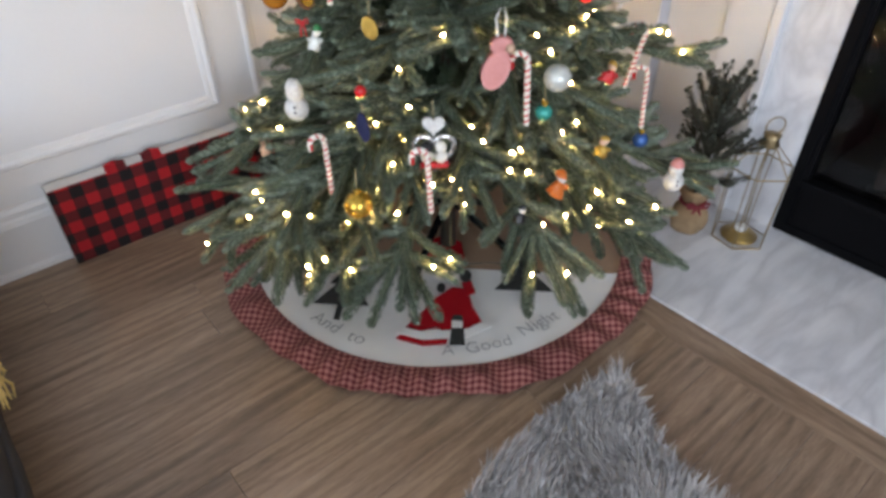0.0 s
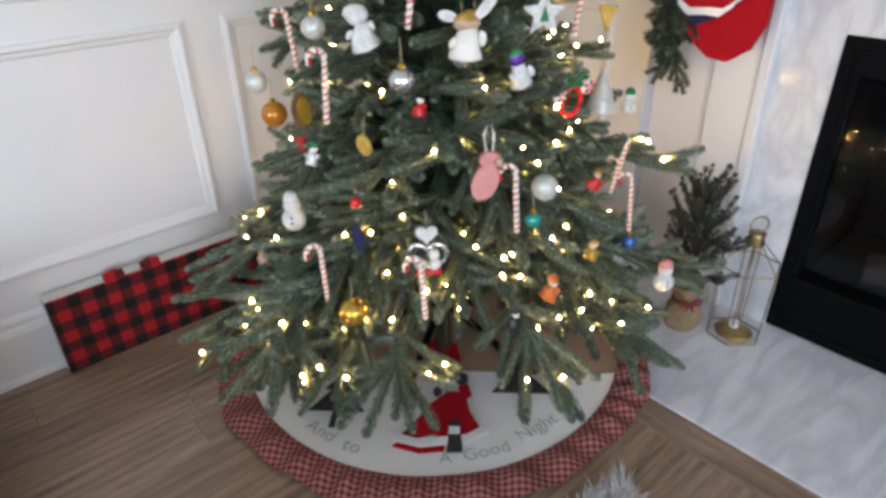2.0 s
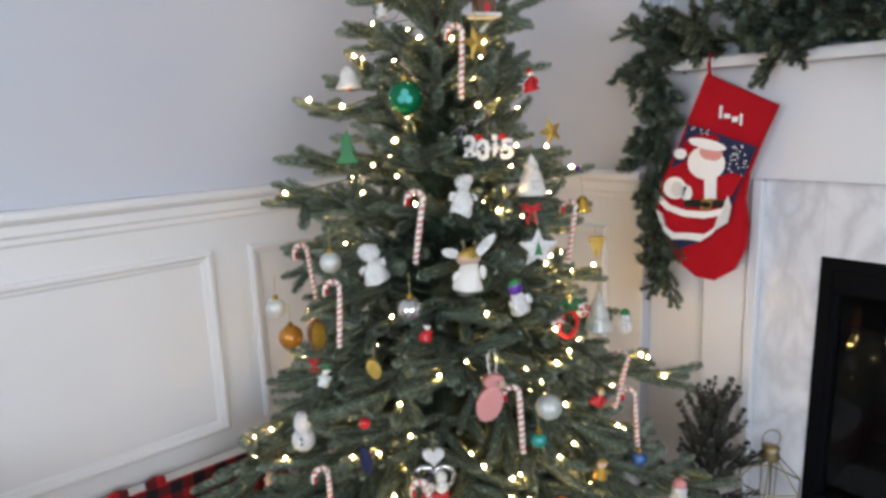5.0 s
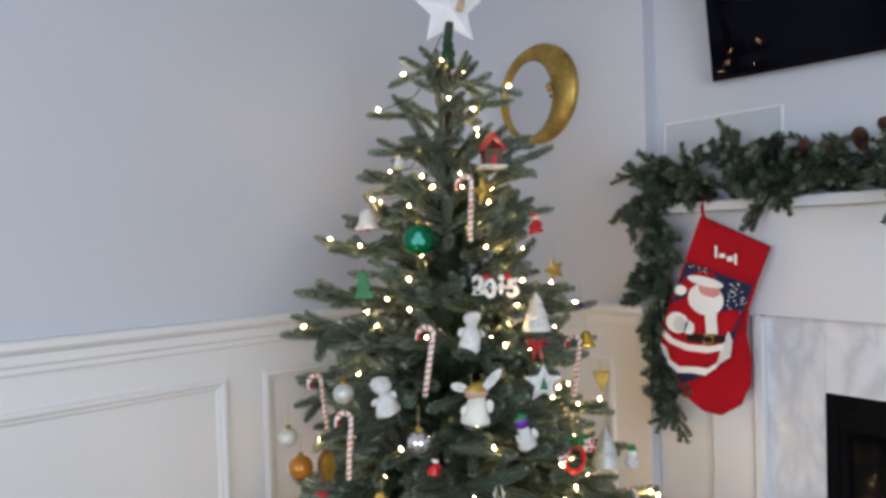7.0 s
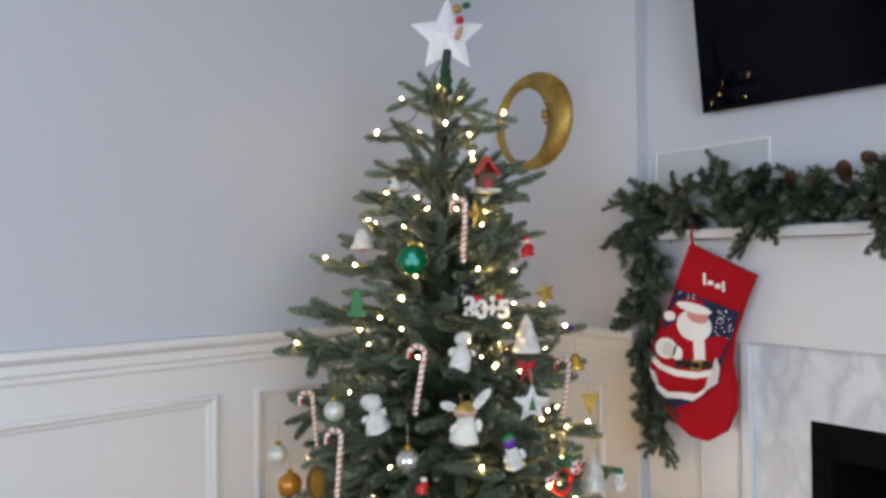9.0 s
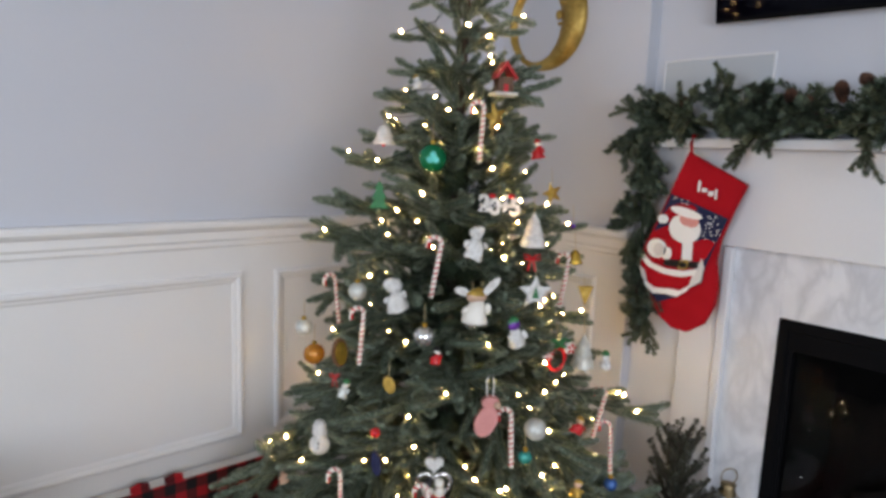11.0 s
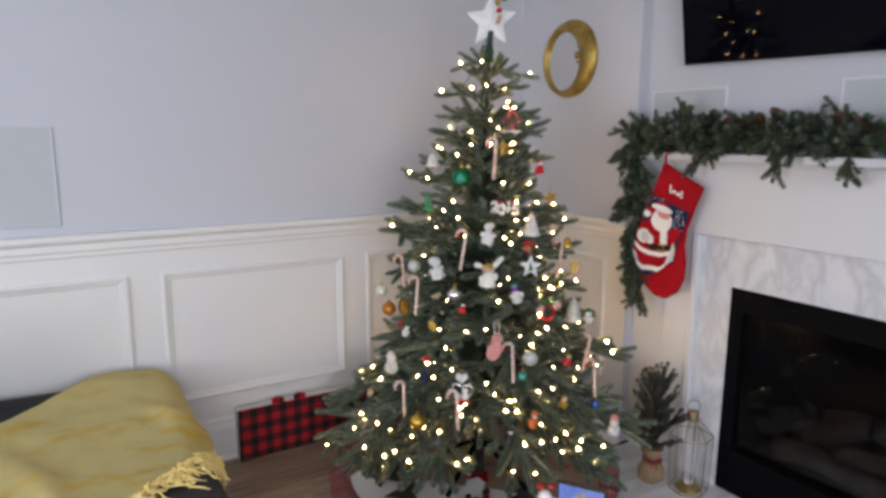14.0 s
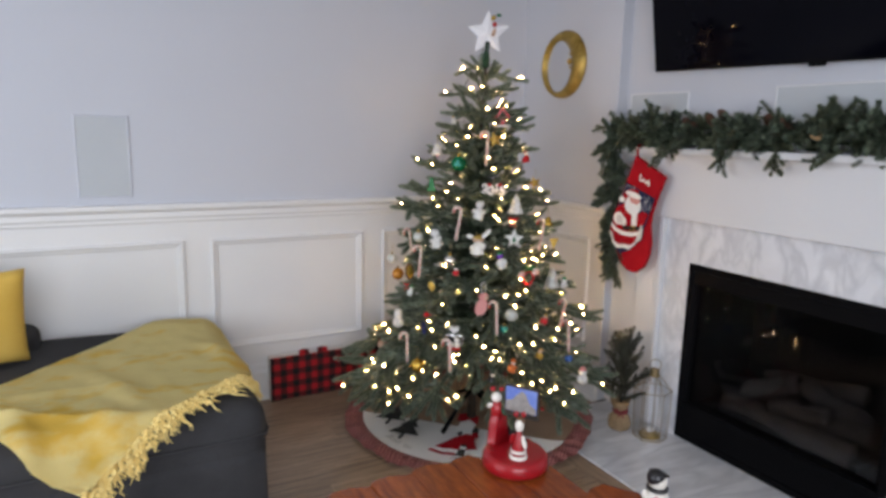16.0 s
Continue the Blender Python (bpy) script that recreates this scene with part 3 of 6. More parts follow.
def skirt_sheet(name, r0, r1, material, a0, a1, keep, lift, n_a=150, n_r=7, wave=0.0, label=""):
    bm = bmesh.new()
    grid = {}
    for i in range(n_a + 1):
        a = a0 + (a1 - a0) * i / n_a
        for j in range(n_r + 1):
            t = j / n_r
            r = r0 + (r1 - r0) * t
            if wave:
                r += wave * t * (math.sin(9 * a) * 0.3 + math.sin(21 * a + 1) * 0.2)
            x, y = CX + r * math.cos(a), CY + r * math.sin(a)
            h = lift + 0.004 * noise.noise((x * 7, y * 7, 0))
            h += (0.012 if x > 1.42 else 0.0) * min(1, max(0, (x - 1.40) / 0.05)) + 0.003
            if wave:
                pleat = math.sin(46 * a + 3 * math.sin(5 * a) + 2 * math.sin(3 * a + 1))
                h += 0.017 * (1 - abs(2 * t - 1)) * (0.55 + 0.45 * pleat) + 0.005 * (1 - t) + 0.004 * t * (1 + pleat)
            grid[i, j] = bm.verts.new((x, y, h))
    for i in range(n_a):
        for j in range(n_r):
            bm.faces.new((grid[i, j], grid[i, j + 1], grid[i + 1, j + 1], grid[i + 1, j]))
    if keep:
        bmesh.ops.bisect_plane(bm, geom=list(bm.verts) + list(bm.edges) + list(bm.faces), plane_co=(1.055, 1.01, 0), plane_no=(keep, keep, 0), clear_inner=True)
    return part(name, bm, material, skirt, label, smooth=True)


skirt_sheet("backdrop_cloth", 0.04, 0.56, TAN, 0, 2 * math.pi, 1, 0.006, label="tan cloth half of the skirt")
skirt_sheet("snow_cloth", 0.04, 0.56, FELT, 0, 2 * math.pi, -1, 0.0075, label="white felt half of the skirt")
skirt_sheet("ruffle", 0.552, SR, GINGHAM, 0, 2 * math.pi, 0, 0.007, 420, 10, 0.02, "gathered red gingham border")
SKM = basis((CX, CY, 0.017), Vector((0.7071, -0.7071, 0)), Vector((0.7071, 0.7071, 0)), Vector((0, 0, 1)))


def ellipse(u, v, a, b, n=24, turn=0.0):
    c, s = math.cos(turn), math.sin(turn)
    return [(u + a * math.cos(t) * c - b * math.sin(t) * s, v + a * math.cos(t) * s + b * math.sin(t) * c) for t in np.linspace(0, 2 * math.pi, n + 1)[:-1]]


def patch(name, outline, material, lift=0.0, label=""):
    """A flat felt patch sewn to the skirt, in the skirt's own plane."""
    return part(name, prism(bmesh.new(), outline, 0.003, SKM @ Matrix.Translation((0, 0, lift))), material, skirt, label)


def fir_patch(u, v, w, h):
    o = [(u, v + h)]
    for k, t in enumerate((0.3, 0.62, 1.0)):
        o += [(u - w * t / 2, v + h * (1 - t)), (u - w * t * 0.28, v + h * (1 - t))][: 2 if t < 1 else 1]
    right = [(2 * u - a, b) for a, b in o[1:]][::-1]
    patch("fir_patch", o + right, CHARCOAL, 0.0, "dark checked cloth fir tree")
    patch("fir_stem", [(u - 0.008, v - 0.06), (u + 0.008, v - 0.06), (u + 0.008, v), (u - 0.008, v)], CHARCOAL, 0.001)


fir_patch(-0.352, -0.222, 0.158, 0.215)
fir_patch(-0.235, -0.35, 0.15, 0.22)
fir_patch(0.258, -0.262, 0.16, 0.2)
patch("red_patch", [(-0.05, -0.425), (-0.01, -0.435), (0.03, -0.42), (0.07, -0.445), (0.102, -0.425), (0.145, -0.392), (0.12, -0.34), (0.105, -0.27), (0.06, -0.262), (0.016, -0.313), (-0.02, -0.38)], RED, 0.001, "plain red felt shape")
patch("white_patch", [(-0.07, -0.452), (-0.01, -0.468), (0.05, -0.46), (0.11, -0.455), (0.17, -0.415), (0.16, -0.395), (0.11, -0.425), (0.05, -0.436), (-0.01, -0.442), (-0.058, -0.43)], FELT, 0.0045)
patch("red_patch", [(-0.07, -0.468), (0.0, -0.488), (0.06, -0.478), (0.06, -0.462), (0.0, -0.472), (-0.06, -0.455)], RED, 0.002)
patch("white_patch", [(0.068, -0.425), (0.096, -0.425), (0.096, -0.4), (0.068, -0.4)], FELT, 0.006)
patch("black_patch", [(0.066, -0.485), (0.105, -0.482), (0.1, -0.425), (0.068, -0.425)], CHARCOAL, 0.005)
patch("black_patch", [(0.066, -0.395), (0.096, -0.395), (0.092, -0.378), (0.07, -0.378)], CHARCOAL, 0.005)
patch("black_patch", ellipse(0.095, -0.215, 0.017, 0.027, 14), CHARCOAL, 0.003)
patch("red_patch", [(0.1, -0.3), (0.125, -0.28), (0.112, -0.235), (0.085, -0.245)], RED, 0.002)
patch("white_patch", [(0.0, -0.22), (0.04, -0.25), (0.075, -0.23), (0.08, -0.15), (0.04, -0.11), (0.0, -0.15)], FELT, 0.004)
patch("black_patch", ellipse(0.03, -0.27, 0.012, 0.02, 12), CHARCOAL, 0.004)
patch("red_patch", [(-0.02, -0.13), (0.09, -0.14), (0.075, -0.06), (0.02, -0.03), (-0.03, -0.06)], RED, 0.003)
STITCH = mat("grey_stitching", (0.42, 0.41, 0.4), 0.9, bump=0)


def lettering(text, size, m, material, parent, depth=0.0006, name="lettering"):
    """Flat lettering in the built-in font."""
    data = bpy.data.curves.new(name, "FONT")
    data.offset, data.space_character = (-0.0009, 1.0) if depth < 0.001 else (0.0024, 0.84)
    data.body, data.size, data.extrude, data.align_x, data.align_y = text, size, depth, "CENTER", "CENTER"
    ob = bpy.data.objects.new(name, data)
    scene.collection.objects.link(ob)
    dg = bpy.context.evaluated_depsgraph_get()
    me = bpy.data.meshes.new_from_object(ob.evaluated_get(dg), depsgraph=dg)
    bpy.data.objects.remove(ob)
    me.transform(m)
    me.materials.clear()
    me.materials.append(material)
    return hang(new(name, me), parent)


for word, ang, r, size in (("And", -31.5, 0.495, 0.056), ("to", -19.8, 0.5, 0.056), ("A", 7.3, 0.503, 0.05), ("Good", 19.2, 0.5, 0.052), ("Night", 37.0, 0.485, 0.056)):
    a = radians(ang)
    lettering(word, size, SKM @ Matrix.Translation((r * math.sin(a), -r * math.cos(a), 0.0015)) @ Matrix.Rotation(a, 4, "Z"), STITCH, skirt)

# ---- gift wrap box ----
gift = thing("storage_box", "flat box covered in red and black buffalo check", "box", (0.6, 1.735, 0))
box_part("body", (0.292, 1.0, 1.722, 1.772, 0.0, 0.246), CARD, gift, 0.002, "white card core")
box_part("cover", (0.292, 1.002, 1.715, 1.7225, 0.0, 0.247), BUFFALO, gift, 0.002, "red and black checked cloth")
for x in (0.455, 0.56):
    bm = bmesh.new()
    tube(bm, [(x, 1.728, 0.24), (x, 1.73, 0.262), (x + 0.025, 1.733, 0.266), (x + 0.05, 1.73, 0.262), (x + 0.052, 1.728, 0.24)], 0.006, 6)
    box(bm, x, x + 0.052, 1.722, 1.73, 0.244, 0.266, 0.002)
    part("handle", bm, BUFFALO, gift, "short cloth tab")

# ---- sofa chaise ----
chaise = thing("chaise_sofa", "charcoal upholstered chaise sofa with piped cushion", "sofa", (-0.7, 1.1, 0))


def soft_box(name, dims, bevel, material, parent, label="", cuts=14, wobble=0.008, seed=0.0):
    """A padded block: well rounded edges and a slightly uneven skin."""
    bm = box(bmesh.new(), *dims)
    bmesh.ops.subdivide_edges(bm, edges=bm.edges, cuts=cuts, use_grid_fill=True)
    c = Vector(((dims[0] + dims[1]) / 2, (dims[2] + dims[3]) / 2, (dims[4] + dims[5]) / 2))
    h = Vector(((dims[1] - dims[0]) / 2, (dims[3] - dims[2]) / 2, (dims[5] - dims[4]) / 2))
    for v in bm.verts:
        d = v.co - c
        inner = Vector([max(-(k - bevel), min(k - bevel, q)) for q, k in zip(d, h)])
        over = d - inner
        if over.length > 1e-6:
            over = over.normalized() * bevel
        v.co = c + inner + over + Vector((1, 1, 1)) * wobble * noise.noise(v.co * 5 + Vector((seed, 0, 0)))
    return part(name, bm, material, parent, label, smooth=True)


box_part("base", (-2.6, 0.0, 0.63, 1.75, 0.05, 0.3), SOFA, chaise, 0.02, segments=3)
soft_box("seat_cushion", (-1.35, 0.03, 0.585, 1.775, 0.2, 0.494), 0.085, SOFA, chaise, cuts=22)
soft_box("seat_cushion", (-2.62, -1.36, 0.585, 1.775, 0.2, 0.492), 0.07, SOFA, chaise, seed=3.0)
soft_box("front_panel", (-1.34, 0.015, 0.575, 0.66, 0.05, 0.33), 0.03, SOFA, chaise, seed=5.0)
part("piping", tube(bmesh.new(), [(-1.33, 0.59, 0.38), (-0.9, 0.577, 0.384), (-0.4, 0.577, 0.386), (-0.06, 0.58, 0.384), (0.015, 0.6, 0.38), (0.032, 0.66, 0.374), (0.034, 1.1, 0.372), (0.033, 1.7, 0.372)], 0.007, 8), SOFA, chaise, smooth=True)
soft_box("back_cushion", (-2.6, -0.98, 1.5, 1.76, 0.4, 0.86), 0.08, SOFA, chaise, seed=8.0)
soft_box("side_cushion", (-1.02, -0.74, 1.56, 1.76, 0.44, 0.585), 0.06, SOFA, chaise, seed=9.0)
for x in (-2.5, -0.1):
    for y in (0.7, 1.65):
        part("foot", lathe(bmesh.new(), [(0.0, 0), (0.018, 0), (0.026, 0.055), (0, 0.055)], 12, Matrix.Translation((x, y, 0))), BARK, chaise)

pillow = thing("throw_pillow", "mustard yellow square pillow on the sofa", "pillow", (-0.95, 1.4, 0.46))
bm = bmesh.new()
PM = Matrix.Translation((-0.945, 1.36, 0.7)) @ Matrix.Rotation(radians(14), 4, "Z") @ Matrix.Rotation(radians(10), 4, "X")
G = 18
side = {}
for s in (1, -1):
    for i in range(G + 1):
        for j in range(G + 1):
            u, v = 2 * i / G - 1, 2 * j / G - 1
            edge = max(0, (1 - u**4) * (1 - v**4)) ** 0.5
            x = 0.2 * u * (1 - 0.06 * (1 - v * v))
            z = 0.205 * v * (1 - 0.06 * (1 - u * u))
            side[s, i, j] = bm.verts.new(PM @ Vector((x, s * 0.07 * edge + 0.004 * noise.noise((x * 9, z * 9, s)), z)))
for s in (1, -1):
    for i in range(G):
        for j in range(G):
            q = (side[s, i, j], side[s, i + 1, j], side[s, i + 1, j + 1], side[s, i, j + 1])
            bm.faces.new(q if s < 0 else q[::-1])
bmesh.ops.remove_doubles(bm, verts=bm.verts, dist=0.0015)
part("cover", bm, MUSTARD, pillow, smooth=True)

# ---- yellow throw ----
throw = thing("throw_blanket", "yellow fleece throw with knotted fringe draped over the chaise", "blanket", (-0.4, 1.1, 0.46))


def roll_over(d, r=0.09):
    """How cloth that runs d past the start of a rounded edge goes out and down."""
    if d <= 0:
        return d, 0.0
    if d < r * math.pi / 2:
        return r * math.sin(d / r), r * (1 - math.cos(d / r))
    return r, r + d - r * math.pi / 2


def chaise_cloth(x, y):
    """Where a point of cloth, laid out flat, comes to lie on the chaise."""
    ox, dx = roll_over(x + 0.055)
    oy, dy = roll_over(0.665 - y)
    return Vector((ox - 0.055 + (0.008 if dx > 0.05 else 0), 0.665 - oy - (0.012 if dy > 0.05 else 0), max(0.03, 0.502 - dx - dy)))


LEFT = [(-0.20, 1.75), (-0.38, 1.6), (-0.56, 1.44), (-0.71, 1.28), (-0.85, 1.12), (-0.93, 0.98), (-0.98, 0.84)]
RIGHT = [(0.16, 1.68), (0.18, 1.38), (0.17, 1.1), (-0.02, 0.88), (-0.26, 0.69), (-0.42, 0.56), (-0.58, 0.43)]


def along(line, t):
    q = t * (len(line) - 1)
    i = min(len(line) - 2, int(q))
    a, b = Vector(line[i]), Vector(line[i + 1])
    return a.lerp(b, q - i)


def throw_point(s, t):
    p = along(LEFT, s).lerp(along(RIGHT, s), t)
    q = chaise_cloth(p.x, p.y)
    w = 0.5 * noise.noise((p.x * 2.1, p.y * 2.1, 7))
    fold = 0.016 * max(0, noise.noise((p.x * 3.2 + 5, p.y * 3.2, 1.5))) + 0.004 * noise.noise((p.x * 13, p.y * 13, 2))
    front = max(0.0, (s - 0.55) / 0.45)
    fold += 0.038 * front * (1 - abs(math.sin(11 * s + 5 * t + 3 * w))) ** 2 + 0.03 * front * (0.5 + 0.5 * math.sin(17 * s - 6 * t + 5 * w)) ** 3
    fold += 0.022 * math.exp(-(((s - 0.33) - 0.25 * (t - 0.75)) / 0.035) ** 2) * math.exp(-((t - 0.75) / 0.22) ** 2)
    fold += 0.02 * math.exp(-(((s - 0.62) - 0.3 * (t - 0.6)) / 0.03) ** 2) * math.exp(-((t - 0.6) / 0.3) ** 2)
    ridge = 0.022 * math.exp(-((s - 0.1) / 0.12) ** 2) * (1 - 0.55 * t)
    off = fold + 0.006
    hang_x, hang_y = min(1, max(0, (p.x + 0.055) / 0.12)), min(1, max(0, (0.665 - p.y) / 0.12))
    return q + Vector((off * hang_x, -off * hang_y, off * (1 - max(hang_x, hang_y)) + ridge * (1 - hang_x)))


bm = bmesh.new()
NS, NT = 90, 60
grid = [[bm.verts.new(throw_point(i / NS, j / NT)) for j in range(NT + 1)] for i in range(NS + 1)]
for i in range(NS):
    for j in range(NT):
        bm.faces.new((grid[i][j], grid[i][j + 1], grid[i + 1][j + 1], grid[i + 1][j]))
bmesh.ops.solidify(bm, geom=list(bm.faces), thickness=0.006)
part("cloth", bm, YELLOW, throw, smooth=True)
tv_, tf_ = [], []


def tassel_point(p, e, run):
    """Where fringe that runs `run` out of the hem lies: flat on the seat, or hanging."""
    flat = Vector((p.x + e.x * run, p.y + e.y * run, 0))
    return chaise_cloth(flat.x, flat.y)


KNOTS = 120
for k in range(KNOTS):
    s = 0.03 + 0.97 * (k + 0.5 * rng.random()) / KNOTS
    p = along(RIGHT, s)
    e = (along(RIGHT, min(1, s + 0.02)) - along(RIGHT, max(0, s - 0.02))).normalized()
    e = Vector((-e.y, e.x))
    lift = Vector((0.0, -0.008, 0.009))
    top = throw_point(s, 1.0)
    for j in range(3):
        down = min(1.0, max(0.0, (s - 0.6) / 0.2))
        way = Vector((e.x + rng.normal(0, 0.4), e.y + rng.normal(0, 0.4))).lerp(Vector((rng.normal(0.08, 0.16), -1)), down)
        L = rng.uniform(0.06, 0.095) * (1.3 if s > 0.8 else 1.0)
        pts = [top]
        for q in (0.25, 0.45, 0.65, 0.85, 1.0):
            wig = rng.normal(0, 0.0065, 3)
            pts.append(tassel_point(p, way, L * q) + lift + Vector((wig[0], wig[1] - 0.004, abs(wig[2]) * 1.2)))
        core(tv_, tf_, [tuple(v) for v in pts], 0.0036, 5)
        kn = pts[1 + j]
        core(tv_, tf_, [tuple(kn - Vector((0.006, 0.002, 0.003))), tuple(kn + Vector((0, 0, 0.002))), tuple(kn + Vector((0.006, 0.002, 0.003)))], 0.0085, 6)
tagged(raw("fringe", tv_, tf_, TASSEL, throw, "knotted yellow tassels"), kind="stuff")

# ---- fur rug ----
rug = thing("fur_rug", "shaggy grey faux fur pelt on the floor", "rug", (0.7, 0.0, 0))
PELT = [(1.145, 0.405), (1.03, 0.43), (0.86, 0.435), (0.7, 0.42), (0.45, 0.33), (0.22, 0.02), (0.28, -0.6), (0.9, -0.7), (1.08, -0.3), (1.0, -0.02), (1.005, 0.13), (1.08, 0.27)]
part("pelt", prism(bmesh.new(), PELT, 0.008, Matrix.Translation((0, 0, 0.001))), FUR, rug)


def inside(x, y):
    hit, n = False, len(PELT)
    for k in range(n):
        (x0, y0), (x1, y1) = PELT[k], PELT[(k + 1) % n]
        if (y0 > y) != (y1 > y) and x < (x1 - x0) * (y - y0) / (y1 - y0) + x0:
            hit = not hit
    return hit


fv, ff = [], []
while len(ff) < 42000:
    x, y = rng.uniform(0.2, 1.16), rng.uniform(-0.7, 0.44)
    if y < 0.0 and rng.random() < 0.6 or not inside(x, y):
        continue
    lean = np.array([0.028 * noise.noise((x * 6, y * 6, 0)) + 0.012, 0.028 * noise.noise((x * 6, y * 6, 9)) + 0.006])
    lean += rng.normal(0, 0.009, 2)
    h = 0.03 + 0.022 * rng.random()
    a = rng.uniform(0, math.pi)
    w = np.array([math.cos(a), math.sin(a)]) * 0.0016
    n = len(fv)
    fv += [(x - w[0], y - w[1], 0.006), (x + w[0], y + w[1], 0.006), (x + lean[0] * 0.45 + w[0], y + lean[1] * 0.45 + w[1], h * 0.65), (x + lean[0] * 0.45 - w[0], y + lean[1] * 0.45 - w[1], h * 0.65), (x + lean[0] * 1.3, y + lean[1] * 1.3, h)]
    ff += [(n, n + 1, n + 2, n + 3), (n + 3, n + 2, n + 4)]
tagged(raw("fur", fv, ff, FUR, rug, "long grey fur strands"), kind="stuff")

# ---- coffee table ----
table = thing("coffee_table", "glossy cherry-stained wooden coffee table with a boarded top", "table", (0.42, -0.55, 0))
ENDS = (-0.074, -0.066, -0.058, -0.06, -0.15, -0.37)
for k, e in enumerate(ENDS):
    x0, x1 = 0.02 + 0.129 * k, 0.02 + 0.129 * (k + 1) - 0.002
    far = [(x0, -0.98 + 0.5 * abs(k - 2.5) ** 2 / 12), (x1, -0.98 + 0.5 * abs(k - 2.5) ** 2 / 12)]
    near = [(x1, e - (0.07 if k > 2 else 0.015)), (x1 - 0.02, e - 0.012 - (0.04 if k > 2 else 0)), (x0 + 0.07, e + 0.003), (x0 + 0.02, e), (x0, e - 0.012)]
    part("board", prism(bmesh.new(), far + near, 0.035, Matrix.Translation((0, 0, 0.475)), 0.005), TABLE, table)
for x, y in ((0.15, -0.2), (0.6, -0.27), (0.15, -0.8), (0.6, -0.75)):
    box_part("leg", (x - 0.03, x + 0.03, y - 0.03, y + 0.03, 0.0, 0.475), TABLE, table, 0.004)
box_part("apron", (0.15, 0.6, -0.8, -0.2, 0.41, 0.475), TABLE, table, 0.003)

# ---- little fir in a burlap sack, lantern ----
sack = thing("potted_fir", "small artificial fir in a burlap sack with red ribbon", "potted tree", (1.793, 0.634, 0.006))
SX = Matrix.Translation((1.793, 0.634, 0.006))
bm = lathe(bmesh.new(), [(0, 0), (0.04, 0), (0.052, 0.012), (0.057, 0.04), (0.05, 0.07), (0.033, 0.09), (0.03, 0.098), (0.036, 0.115), (0.047, 0.14), (0.05, 0.158), (0.046, 0.156), (0.03, 0.11), (0, 0.105)], 28, SX)
for v in bm.verts:
    d = v.co - SX.translation
    a = math.atan2(d.y, d.x)
    k = 1 + 0.07 * math.sin(5 * a + 20 * d.z) + 0.05 * noise.noise(v.co * 30)
    v.co.x, v.co.y = SX.translation.x + d.x * k, SX.translation.y + d.y * k
part("sack", bm, BURLAP, sack, smooth=True)
DARKRED = mat("dark_red_ribbon", (0.2, 0.012, 0.02), 0.6, bump=0.1)
bm = bmesh.new()
tube(bm, [(1.793 + 0.037 * math.cos(a), 0.634 + 0.037 * math.sin(a), 0.107) for a in np.linspace(0, 2 * math.pi, 24)[:-1]], 0.005, 6, closed=True)
BX = Vector((1.793, 0.634, 0.107)) + TO_EYE * 0.04
UR = Vector((-TO_EYE.y, TO_EYE.x, 0))
for s in (1, -1):
    tube(bm, [BX + UR * s * u + Vector((0, 0, v)) for u, v in ((0.002, 0), (0.018, 0.014), (0.034, 0.012), (0.03, -0.002), (0.012, -0.003), (0.002, 0))], 0.0042, 6)
    tube(bm, [BX + UR * s * u + Vector((0, 0, v)) for u, v in ((0.002, 0), (0.012, -0.025), (0.018, -0.055))], 0.004, 6)
part("ribbon", bm, DARKRED, sack)
DULLFIR = mat("dull_fir_needle", (0.09, 0.095, 0.066), 0.7, other=(0.03, 0.034, 0.022), scale=9, fine=30, bump=0, island=0.7)
part("stem", tube(bmesh.new(), [(1.793, 0.634, 0.115), (1.793, 0.634, 0.34), (1.797, 0.628, 0.5)], 0.006, 8, taper=0.4), BARK, sack)
for k in range(38):
    t = k / 38
    z = 0.15 + 0.29 * t
    a = k * 2.4
    L = 0.2 * (1 - 0.35 * t) * rng.uniform(0.6, 1.15)
    d = np.array([math.cos(a), math.sin(a), max(0.5, 0.8 + 1.5 * t + rng.normal(0, 0.25))])
    d /= np.linalg.norm(d)
    tw = curved(np.array([1.793, 0.634, z]), d, L, rng.normal(0.006, 0.014))
    vs, fs = [], []
    core(vs, fs, tw, 0.0025, 4)
    blocks = [needles(tw, 0.006, int(2000 * L) + 30, 0.012, 0.0028, 0.8)]
    for j, s in enumerate((1, -1)):
        if L > 0.08:
            d2 = d + np.array([-d[1], d[0], 0.2 * j]) * rng.uniform(0.45, 0.9) * s
            d2 /= np.linalg.norm(d2)
            t2 = curved(tw[1 + j], d2, L * rng.uniform(0.3, 0.55), 0.008)
            core(vs, fs, t2, 0.0022, 4)
            blocks.append(needles(t2, 0.006, int(850 * L) + 25, 0.0115, 0.0028, 0.8))
    br = raw("branch", vs, fs, BARK, sack)
    needle_mesh("needles", blocks, DULLFIR, br)

lantern = thing("candle_lantern", "gold wire lantern with clear glass and a tealight", "lantern", (1.868, 0.5, 0.006))
LX, LY, LZ = 1.868, 0.5, 0.006


def hexagon(r, z, turn=0.3):
    return [Vector((LX + r * math.cos(turn + math.pi / 3 * k), LY + r * math.sin(turn + math.pi / 3 * k), LZ + z)) for k in range(6)]


